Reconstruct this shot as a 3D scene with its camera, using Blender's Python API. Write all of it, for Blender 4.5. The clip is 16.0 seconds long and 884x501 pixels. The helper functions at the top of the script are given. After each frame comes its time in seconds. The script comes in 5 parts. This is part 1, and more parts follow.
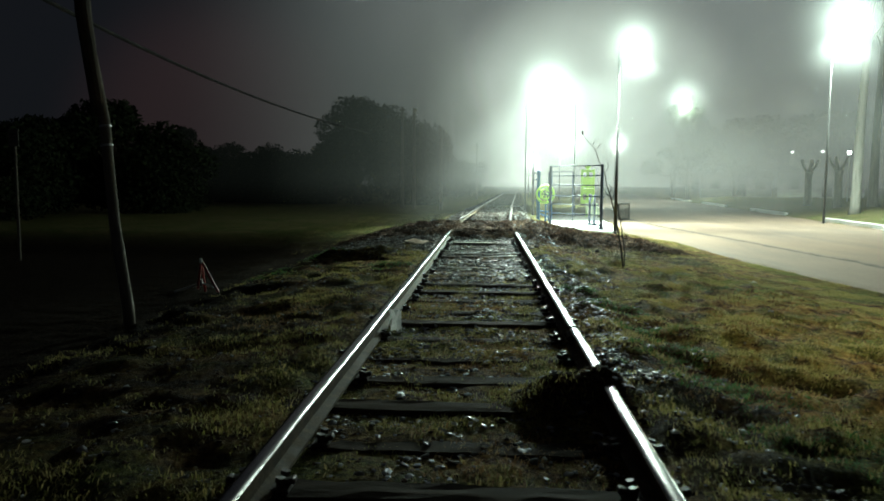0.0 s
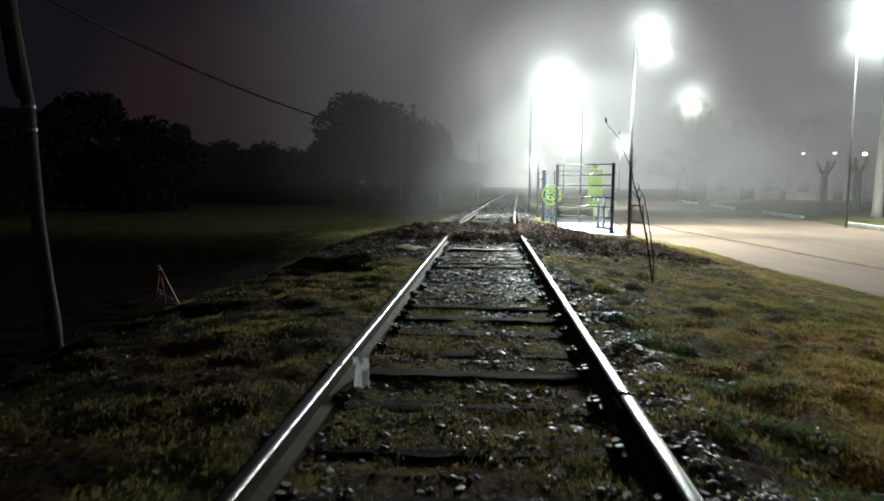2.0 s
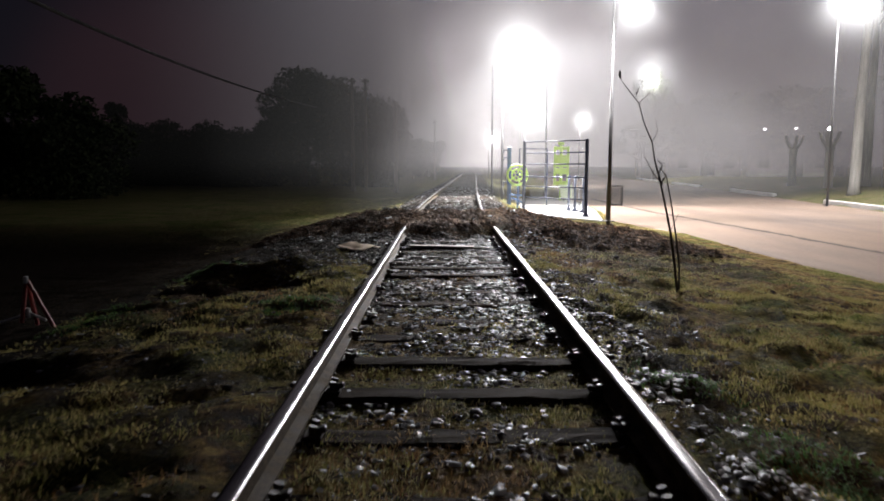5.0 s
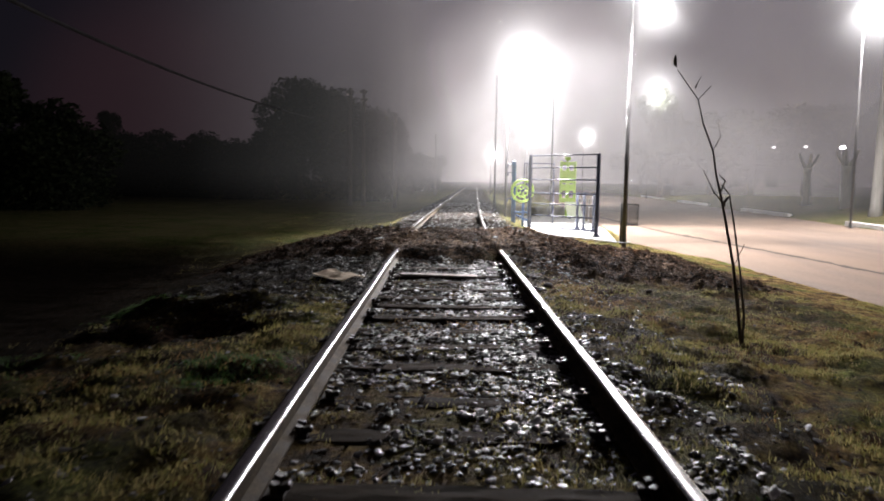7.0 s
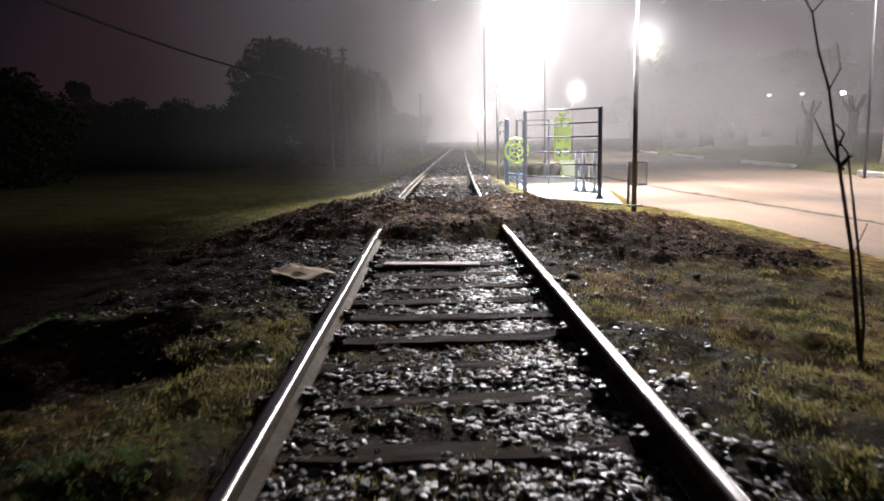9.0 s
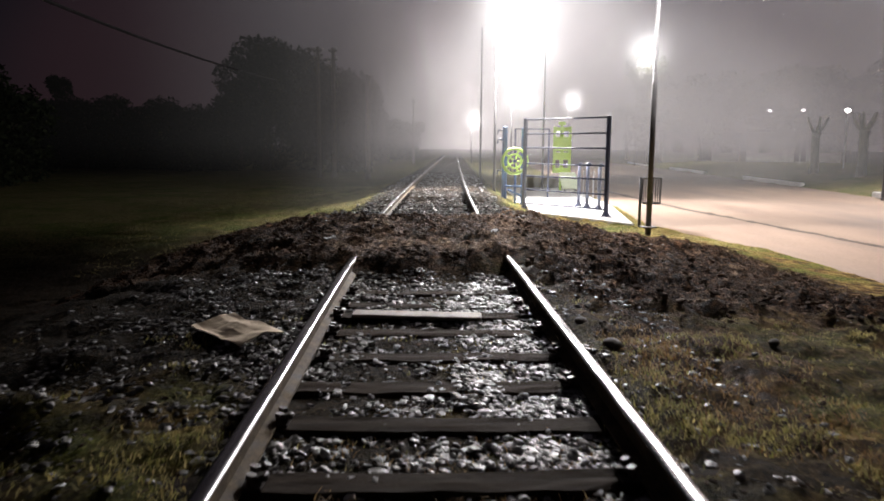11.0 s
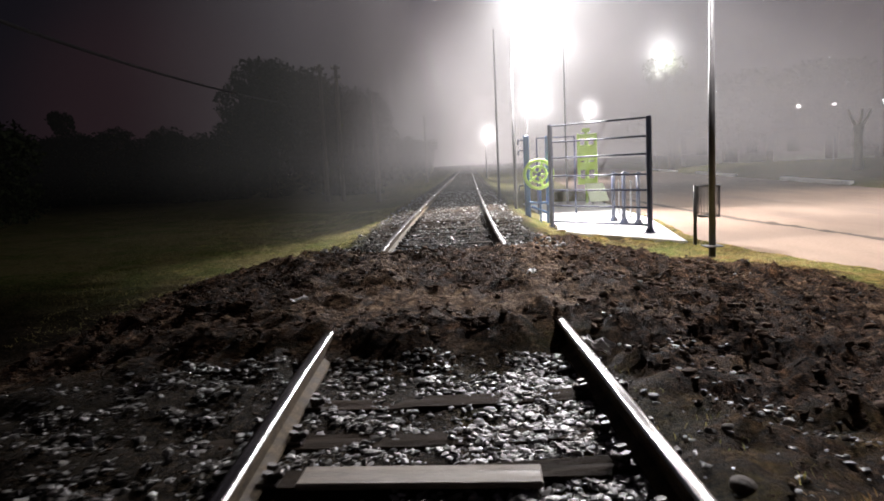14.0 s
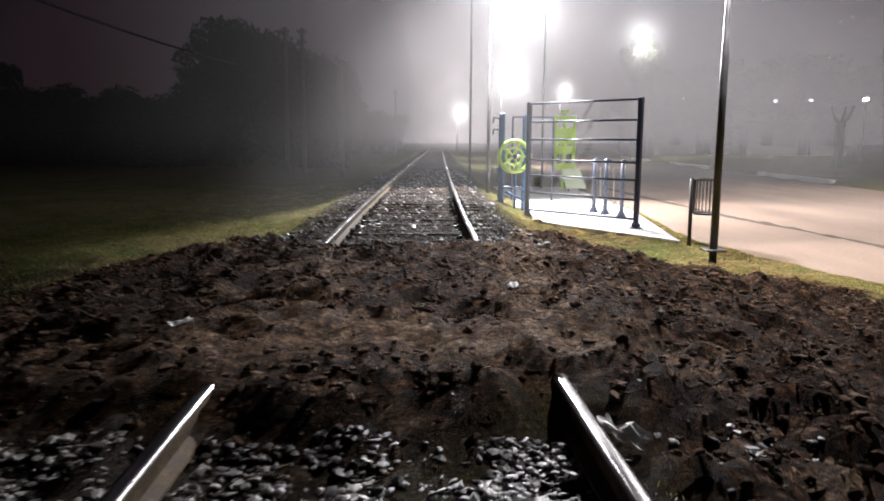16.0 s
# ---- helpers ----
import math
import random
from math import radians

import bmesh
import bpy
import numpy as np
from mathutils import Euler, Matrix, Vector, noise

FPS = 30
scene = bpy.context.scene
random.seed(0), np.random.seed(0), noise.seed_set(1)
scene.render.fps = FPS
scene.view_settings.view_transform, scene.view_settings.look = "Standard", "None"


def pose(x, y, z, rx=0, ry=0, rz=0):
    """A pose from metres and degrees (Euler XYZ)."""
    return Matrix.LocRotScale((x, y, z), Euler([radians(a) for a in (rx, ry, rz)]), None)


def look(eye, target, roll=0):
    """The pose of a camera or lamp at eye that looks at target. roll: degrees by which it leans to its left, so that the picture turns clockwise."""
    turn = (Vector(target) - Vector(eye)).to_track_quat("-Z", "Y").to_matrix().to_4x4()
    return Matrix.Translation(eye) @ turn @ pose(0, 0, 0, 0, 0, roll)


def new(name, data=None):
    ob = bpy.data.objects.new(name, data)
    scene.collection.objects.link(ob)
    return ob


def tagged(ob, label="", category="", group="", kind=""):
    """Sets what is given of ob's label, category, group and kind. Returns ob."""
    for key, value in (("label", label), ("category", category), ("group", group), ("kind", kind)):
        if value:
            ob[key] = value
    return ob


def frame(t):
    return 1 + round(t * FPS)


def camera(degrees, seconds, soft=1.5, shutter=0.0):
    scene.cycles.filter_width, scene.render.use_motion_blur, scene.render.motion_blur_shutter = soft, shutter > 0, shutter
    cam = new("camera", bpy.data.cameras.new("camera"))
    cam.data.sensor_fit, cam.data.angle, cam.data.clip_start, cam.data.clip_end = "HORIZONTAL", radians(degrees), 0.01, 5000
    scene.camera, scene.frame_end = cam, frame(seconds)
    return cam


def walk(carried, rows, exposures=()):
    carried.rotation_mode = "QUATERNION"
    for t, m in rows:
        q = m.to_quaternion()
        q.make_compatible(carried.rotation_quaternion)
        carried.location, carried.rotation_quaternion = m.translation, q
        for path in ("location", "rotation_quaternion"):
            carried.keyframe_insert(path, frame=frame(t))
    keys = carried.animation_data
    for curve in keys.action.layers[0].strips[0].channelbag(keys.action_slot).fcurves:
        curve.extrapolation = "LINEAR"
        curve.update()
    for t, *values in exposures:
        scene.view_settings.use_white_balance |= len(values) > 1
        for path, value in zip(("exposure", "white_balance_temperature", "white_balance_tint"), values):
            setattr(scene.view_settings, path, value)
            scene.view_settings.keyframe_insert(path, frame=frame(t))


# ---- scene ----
cam = camera(62.1, 16.0, soft=1.7, shutter=0.7)
PATH = [
    (0, (0.12, 0.99, 1.214), (-0.001, 2.978, 1.035), 0.3),
    (0.5, (0.091, 1.382, 1.205), (-0.046, 3.367, 0.997), 0.2),
    (1, (0.115, 1.977, 1.214), (-0.037, 3.96, 0.997), 1.2),
    (1.5, (0.092, 2.61, 1.18), (0.046, 4.605, 1.045), 2.9),
    (2, (0.08, 3.172, 1.159), (-0.043, 5.16, 0.981), 0.7),
    (2.5, (0.044, 3.701, 1.165), (-0.062, 5.691, 1.002), 0.8),
    (3, (-0.051, 4.212, 1.184), (-0.027, 6.203, 0.996), -0.7),
    (3.5, (-0.05, 4.776, 1.167), (-0.108, 6.762, 0.942), -0.4),
    (6, (-0.132, 7.125, 1.171), (-0.108, 9.111, 0.94), 0.3),
    (6.5, (-0.062, 7.67, 1.139), (-0.107, 9.658, 0.926), 0.8),
    (7, (-0.075, 8.141, 1.147), (-0.08, 10.132, 0.956), 0.8),
    (7.5, (-0.108, 8.548, 1.166), (-0.06, 10.54, 0.988), -0.3),
    (8, (-0.086, 9.178, 1.166), (-0.14, 11.158, 0.887), -0.9),
    (8.5, (-0.12, 9.686, 1.172), (-0.114, 11.664, 0.876), -1.8),
    (11, (-0.094, 12.19, 1.208), (-0.042, 14.17, 0.93), 0.4),
    (11.5, (-0.152, 12.629, 1.2), (-0.099, 14.616, 0.981), 0.4),
    (12, (-0.161, 13.066, 1.165), (-0.111, 15.054, 0.951), -0.1),
    (12.5, (-0.092, 13.514, 1.185), (-0.132, 15.494, 0.907), -0.1),
    (13, (-0.098, 13.988, 1.196), (-0.035, 15.979, 1.016), -0.1),
    (13.5, (-0.109, 14.494, 1.199), (-0.012, 16.483, 1.011), -1.7),
    (14, (-0.002, 14.992, 1.185), (-0.001, 16.978, 0.953), -2.7),
    (14.5, (0.039, 15.471, 1.164), (0.134, 17.454, 0.919), -1.4),
    (15, (-0.003, 15.945, 1.188), (0.172, 17.925, 0.961), -0.7),
    (15.5, (0.062, 16.456, 1.159), (0.119, 18.439, 0.906), -1.3),
    (16, (0.103, 16.905, 1.162), (0.195, 18.881, 0.868), 0.3),
]
EXPOSURES = [(0.0, 0.36, 6600, -18), (1.0, 0.45, 6600, -14), (1.5, -0.04, 6600, -4), (2.2, 0.14, 6600, 5), (3.0, 0.14, 6650, 13), (6.0, 0.08, 6850, 24), (8.5, 0.24, 6950, 25), (11.0, -0.04, 7000, 25), (12.5, -0.2, 7000, 25), (14.0, -0.14, 6950, 25), (15.0, -0.44, 6850, 25), (16.0, -0.2, 6750, 25)]
walk(cam, [(t, look(eye, target, roll)) for t, eye, target, roll in PATH], EXPOSURES)

# ---------------------------------------------------------------- sky
world = bpy.data.worlds.new("night_sky")
scene.world = world
world.use_nodes = True
wt = world.node_tree
wt.nodes.clear()


def wnode(kind, **inputs):
    n = wt.nodes.new(kind)
    for k, v in inputs.items():
        n.inputs[k.replace("_", " ")].default_value = v
    return n


def glow(direction, inner, outer):
    """0..1, rising towards a direction of the foggy sky."""
    d = Vector(direction).normalized()
    dot = wt.nodes.new("ShaderNodeVectorMath")
    dot.operation = "DOT_PRODUCT"
    wt.links.new(sky_way.outputs["Generated"], dot.inputs[0])
    dot.inputs[1].default_value = d
    r = wt.nodes.new("ShaderNodeMapRange")
    r.interpolation_type = "SMOOTHERSTEP"
    r.inputs["From Min"].default_value = math.cos(radians(outer))
    r.inputs["From Max"].default_value = math.cos(radians(inner))
    wt.links.new(dot.outputs["Value"], r.inputs["Value"])
    return r.outputs["Result"]


def lit_by(base, weight, colour):
    mul = wt.nodes.new("ShaderNodeVectorMath")
    mul.operation = "SCALE"
    mul.inputs[0].default_value = colour
    wt.links.new(weight, mul.inputs["Scale"])
    add = wt.nodes.new("ShaderNodeVectorMath")
    add.operation = "ADD"
    wt.links.new(base, add.inputs[0])
    wt.links.new(mul.outputs[0], add.inputs[1])
    return add.outputs[0]


sky_way = wt.nodes.new("ShaderNodeTexCoord")
base_col = wt.nodes.new("ShaderNodeRGB")
base_col.outputs[0].default_value = (0.0056, 0.0055, 0.0082, 1)
sky = base_col.outputs[0]
# street light scattered in the fog over the road, and the town's reddish glow
sky = lit_by(sky, glow((0.130, 1.0, 0.065), 0, 13), (0.42, 0.425, 0.42))
sky = lit_by(sky, glow((0.20, 1.0, 0.09), 0, 36), (0.056, 0.056, 0.062))
sky = lit_by(sky, glow((0.46, 1.0, 0.12), 4, 44), (0.078, 0.075, 0.081))
sky = lit_by(sky, glow((0.36, 1.0, 0.26), 0, 50), (0.0165, 0.0156, 0.0180))
sky = lit_by(sky, glow((-0.36, 1.0, 0.05), 0, 13), (0.0125, 0.0046, 0.0052))
mist_noise = wnode("ShaderNodeTexNoise", Scale=2.2, Detail=3.0, Roughness=0.5)
wt.links.new(sky_way.outputs["Generated"], mist_noise.inputs["Vector"])
mr = wt.nodes.new("ShaderNodeMapRange")
mr.inputs["To Min"].default_value, mr.inputs["To Max"].default_value = 0.82, 1.18
wt.links.new(mist_noise.outputs["Fac"], mr.inputs["Value"])
fin = wt.nodes.new("ShaderNodeVectorMath")
fin.operation = "SCALE"
wt.links.new(sky, fin.inputs[0])
wt.links.new(mr.outputs["Result"], fin.inputs["Scale"])
bg = wnode("ShaderNodeBackground", Strength=1.0)
wt.links.new(fin.outputs[0], bg.inputs["Color"])
wo = wt.nodes.new("ShaderNodeOutputWorld")
wt.links.new(bg.outputs[0], wo.inputs["Surface"])


# ---------------------------------------------------------------- materials
def material(name, colours, scale=6.0, rough=(0.7, 0.9), bump=0.3, fine=60.0, metal=0.0, island=0.0, stretch=(1, 1, 1),
             random_object=0.0, bump_dist=0.02, spec=0.5):
    """A procedural surface: colours blended by a coarse and a fine noise, with bump and changing gloss."""
    m = bpy.data.materials.new(name)
    m.use_nodes = True
    nt = m.node_tree
    b = nt.nodes["Principled BSDF"]
    tc = nt.nodes.new("ShaderNodeTexCoord")
    mp = nt.nodes.new("ShaderNodeMapping")
    mp.inputs["Scale"].default_value = stretch
    nt.links.new(tc.outputs["Object"], mp.inputs["Vector"])
    n1 = nt.nodes.new("ShaderNodeTexNoise")
    n1.inputs["Scale"].default_value, n1.inputs["Detail"].default_value = scale, 6
    n2 = nt.nodes.new("ShaderNodeTexNoise")
    n2.inputs["Scale"].default_value, n2.inputs["Detail"].default_value = fine, 5
    for n in (n1, n2):
        nt.links.new(mp.outputs[0], n.inputs["Vector"])
    mix = nt.nodes.new("ShaderNodeMix")
    mix.inputs["Factor"].default_value = 0.4
    nt.links.new(n1.outputs["Fac"], mix.inputs["A"])
    nt.links.new(n2.outputs["Fac"], mix.inputs["B"])
    fac = mix.outputs["Result"]
    if island or random_object:
        src = nt.nodes.new("ShaderNodeNewGeometry" if island else "ShaderNodeObjectInfo")
        sock = src.outputs["Random Per Island" if island else "Random"]
        mx = nt.nodes.new("ShaderNodeMix")
        mx.inputs["Factor"].default_value = island or random_object
        nt.links.new(fac, mx.inputs["A"])
        nt.links.new(sock, mx.inputs["B"])
        fac = mx.outputs["Result"]
    ramp = nt.nodes.new("ShaderNodeValToRGB")
    lo, hi = (0.1, 0.9) if (island or random_object) else (0.32, 0.68)
    els = ramp.color_ramp.elements
    els[0].position, els[0].color = lo, (*colours[0], 1)
    els[1].position, els[1].color = hi, (*colours[-1], 1)
    for i, c in enumerate(colours[1:-1], 1):
        e = els.new(lo + (hi - lo) * i / (len(colours) - 1))
        e.color = (*c, 1)
    nt.links.new(fac, ramp.inputs["Fac"])
    nt.links.new(ramp.outputs["Color"], b.inputs["Base Color"])
    rr = nt.nodes.new("ShaderNodeMapRange")
    rr.inputs["From Min"].default_value, rr.inputs["From Max"].default_value = 0.3, 0.7
    rr.inputs["To Min"].default_value, rr.inputs["To Max"].default_value = rough
    nt.links.new(n1.outputs["Fac"], rr.inputs["Value"])
    nt.links.new(rr.outputs["Result"], b.inputs["Roughness"])
    b.inputs["Metallic"].default_value = metal
    b.inputs["Specular IOR Level"].default_value = spec
    if bump:
        bp = nt.nodes.new("ShaderNodeBump")
        bp.inputs["Strength"].default_value, bp.inputs["Distance"].default_value = bump, bump_dist
        nt.links.new(mix.outputs["Result"], bp.inputs["Height"])
        nt.links.new(bp.outputs["Normal"], b.inputs["Normal"])
    return m


def ground_material():
    """Dry grass over dark soil; the zones (mud, gravel bed with left-side shade, green lawn) come with the ground's own
    attribute.
    """
    m = bpy.data.materials.new("ground_soil_and_grass")
    m.use_nodes = True
    nt = m.node_tree
    b = nt.nodes["Principled BSDF"]
    tc = nt.nodes.new("ShaderNodeTexCoord")
    at = nt.nodes.new("ShaderNodeAttribute")
    at.attribute_name = "zones"
    sep = nt.nodes.new("ShaderNodeSeparateColor")
    nt.links.new(at.outputs["Color"], sep.inputs["Color"])

    def tex(scale, detail=6, rough=0.6):
        n = nt.nodes.new("ShaderNodeTexNoise")
        n.inputs["Scale"].default_value, n.inputs["Detail"].default_value, n.inputs["Roughness"].default_value = scale, detail, rough
        nt.links.new(tc.outputs["Object"], n.inputs["Vector"])
        return n.outputs["Fac"]

    def ramp(fac, stops):
        r = nt.nodes.new("ShaderNodeValToRGB")
        els = r.color_ramp.elements
        els[0].position, els[0].color = stops[0][0], (*stops[0][1], 1)
        els[1].position, els[1].color = stops[-1][0], (*stops[-1][1], 1)
        for p, c in stops[1:-1]:
            els.new(p).color = (*c, 1)
        nt.links.new(fac, r.inputs["Fac"])
        return r.outputs["Color"]

    def blend(fac, a, c):
        x = nt.nodes.new("ShaderNodeMix")
        x.data_type = "RGBA"
        nt.links.new(fac, x.inputs["Factor"])
        nt.links.new(a, x.inputs["A"])
        nt.links.new(c, x.inputs["B"])
        return x.outputs["Result"]

    coarse, mid, fine, grit = tex(0.9, 5), tex(5.0, 7, 0.65), tex(38.0, 6, 0.7), tex(130.0, 3)
    straw = ramp(mid, ((0.33, (0.014, 0.009, 0.005)), (0.45, (0.12, 0.062, 0.022)), (0.55, (0.33, 0.205, 0.065)), (0.68, (0.50, 0.37, 0.13))))
    green = ramp(fine, ((0.33, (0.026, 0.034, 0.007)), (0.53, (0.17, 0.19, 0.036)), (0.70, (0.36, 0.36, 0.08))))
    patch = nt.nodes.new("ShaderNodeMapRange")
    patch.inputs["From Min"].default_value, patch.inputs["From Max"].default_value = 0.45, 0.62
    nt.links.new(coarse, patch.inputs["Value"])
    grass = blend(patch.outputs["Result"], straw, green)
    clotted = tex(9.0, 9, 0.74)
    mud_dark = ramp(clotted, ((0.38, (0.004, 0.0025, 0.0015)), (0.52, (0.036, 0.0165, 0.0078)), (0.64, (0.155, 0.077, 0.038))))
    mud_pale = ramp(clotted, ((0.38, (0.028, 0.017, 0.010)), (0.51, (0.165, 0.096, 0.056)), (0.62, (0.42, 0.285, 0.18))))
    dry = nt.nodes.new("ShaderNodeMapRange")
    dry.inputs["From Min"].default_value, dry.inputs["From Max"].default_value = 0.55, 0.65
    nt.links.new(tex(2.3, 7, 0.66), dry.inputs["Value"])
    crust = nt.nodes.new("ShaderNodeMath")
    crust.operation = "MAXIMUM"
    nt.links.new(dry.outputs["Result"], crust.inputs[0])
    nt.links.new(at.outputs["Alpha"], crust.inputs[1])
    mud = blend(crust.outputs[0], mud_dark, mud_pale)
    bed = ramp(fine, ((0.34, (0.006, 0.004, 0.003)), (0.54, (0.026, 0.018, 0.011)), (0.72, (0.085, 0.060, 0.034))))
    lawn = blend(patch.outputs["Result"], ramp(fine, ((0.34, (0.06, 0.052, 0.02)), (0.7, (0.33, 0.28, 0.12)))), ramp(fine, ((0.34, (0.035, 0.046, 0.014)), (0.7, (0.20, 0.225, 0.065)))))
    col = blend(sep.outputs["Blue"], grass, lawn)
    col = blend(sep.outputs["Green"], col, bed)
    col = blend(sep.outputs["Red"], col, mud)
    speck = nt.nodes.new("ShaderNodeMapRange")
    speck.inputs["From Min"].default_value, speck.inputs["From Max"].default_value = 0.34, 0.66
    speck.inputs["To Min"].default_value, speck.inputs["To Max"].default_value = 0.16, 1.6
    nt.links.new(tex(22.0, 8, 0.75), speck.inputs["Value"])
    sc = nt.nodes.new("ShaderNodeVectorMath")
    sc.operation = "SCALE"
    nt.links.new(col, sc.inputs[0])
    nt.links.new(speck.outputs["Result"], sc.inputs["Scale"])
    nt.links.new(sc.outputs[0], b.inputs["Base Color"])
    damp = nt.nodes.new("ShaderNodeMapRange")
    damp.inputs["From Min"].default_value, damp.inputs["From Max"].default_value = 0.35, 0.65
    damp.inputs["To Min"].default_value, damp.inputs["To Max"].default_value = 0.74, 0.95
    nt.links.new(mid, damp.inputs["Value"])
    nt.links.new(damp.outputs["Result"], b.inputs["Roughness"])
    b.inputs["Specular IOR Level"].default_value = 0.04
    fuzz = nt.nodes.new("ShaderNodeGamma")
    fuzz.inputs["Gamma"].default_value = 0.75
    nt.links.new(sc.outputs[0], fuzz.inputs["Color"])
    nt.links.new(fuzz.outputs["Color"], b.inputs["Sheen Tint"])
    b.inputs["Sheen Weight"].default_value, b.inputs["Sheen Roughness"].default_value = 0.10, 0.4
    hsum = nt.nodes.new("ShaderNodeMath")
    hsum.operation = "ADD"
    nt.links.new(fine, hsum.inputs[0])
    nt.links.new(grit, hsum.inputs[1])
    lumpy = nt.nodes.new("ShaderNodeMath")
    lumpy.operation = "MULTIPLY_ADD"
    lumpy.inputs[1].default_value = 1.6
    nt.links.new(clotted, lumpy.inputs[0])
    nt.links.new(hsum.outputs[0], lumpy.inputs[2])
    bp = nt.nodes.new("ShaderNodeBump")
    bp.inputs["Strength"].default_value, bp.inputs["Distance"].default_value = 0.9, 0.05
    nt.links.new(lumpy.outputs[0], bp.inputs["Height"])
    nt.links.new(bp.outputs["Normal"], b.inputs["Normal"])
    return m


def mist_material(name, thickness):
    """Fog droplets on a flat disc by a lamp: mostly clear, thinning outwards, and scattering some of the lamp's light.
    """
    m = bpy.data.materials.new(name)
    m.use_nodes = True
    nt = m.node_tree
    nt.nodes.clear()
    tc = nt.nodes.new("ShaderNodeTexCoord")
    ln = nt.nodes.new("ShaderNodeVectorMath")
    ln.operation = "LENGTH"
    nt.links.new(tc.outputs["Object"], ln.inputs[0])
    thin = nt.nodes.new("ShaderNodeMapRange")
    thin.interpolation_type = "SMOOTHSTEP"
    thin.inputs["From Min"].default_value, thin.inputs["From Max"].default_value = 0.1, 1.0
    thin.inputs["To Min"].default_value, thin.inputs["To Max"].default_value = thickness, 0.0
    nt.links.new(ln.outputs["Value"], thin.inputs["Value"])
    droplets(nt, thin.outputs["Result"])
    return m


def droplets(nt, density):
    """Clear air with the given share of fog droplets, which scatter light forwards and back."""
    tr, df, tl = (nt.nodes.new("ShaderNodeBsdf" + k) for k in ("Transparent", "Diffuse", "Translucent"))
    both, mx = nt.nodes.new("ShaderNodeMixShader"), nt.nodes.new("ShaderNodeMixShader")
    for n in (df, tl):
        n.inputs["Color"].default_value = (0.9, 0.92, 0.92, 1)
    both.inputs[0].default_value = 0.5
    nt.links.new(df.outputs[0], both.inputs[1])
    nt.links.new(tl.outputs[0], both.inputs[2])
    nt.links.new(density, mx.inputs[0])
    nt.links.new(tr.outputs[0], mx.inputs[1])
    nt.links.new(both.outputs[0], mx.inputs[2])
    out = nt.nodes.new("ShaderNodeOutputMaterial")
    nt.links.new(mx.outputs[0], out.inputs["Surface"])


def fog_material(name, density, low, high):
    """A flat sheet standing in for drifting fog: patchy, fading out at the ground, higher up and to the left."""
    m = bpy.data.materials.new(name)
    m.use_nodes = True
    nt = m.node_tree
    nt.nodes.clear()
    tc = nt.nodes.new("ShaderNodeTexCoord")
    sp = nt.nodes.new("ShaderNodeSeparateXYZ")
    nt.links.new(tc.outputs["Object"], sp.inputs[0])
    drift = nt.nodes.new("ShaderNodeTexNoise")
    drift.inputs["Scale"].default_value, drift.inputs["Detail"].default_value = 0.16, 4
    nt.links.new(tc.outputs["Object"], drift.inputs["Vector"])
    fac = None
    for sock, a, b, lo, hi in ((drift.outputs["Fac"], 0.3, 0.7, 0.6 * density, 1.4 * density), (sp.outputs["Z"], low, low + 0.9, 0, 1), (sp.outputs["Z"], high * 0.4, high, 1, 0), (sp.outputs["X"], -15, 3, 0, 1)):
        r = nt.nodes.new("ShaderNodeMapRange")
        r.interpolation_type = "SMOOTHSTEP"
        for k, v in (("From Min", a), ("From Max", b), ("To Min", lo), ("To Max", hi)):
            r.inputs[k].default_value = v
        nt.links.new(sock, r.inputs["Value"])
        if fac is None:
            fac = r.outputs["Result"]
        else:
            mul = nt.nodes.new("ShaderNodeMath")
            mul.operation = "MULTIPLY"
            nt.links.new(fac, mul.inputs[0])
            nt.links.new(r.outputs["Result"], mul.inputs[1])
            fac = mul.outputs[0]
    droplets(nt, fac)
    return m


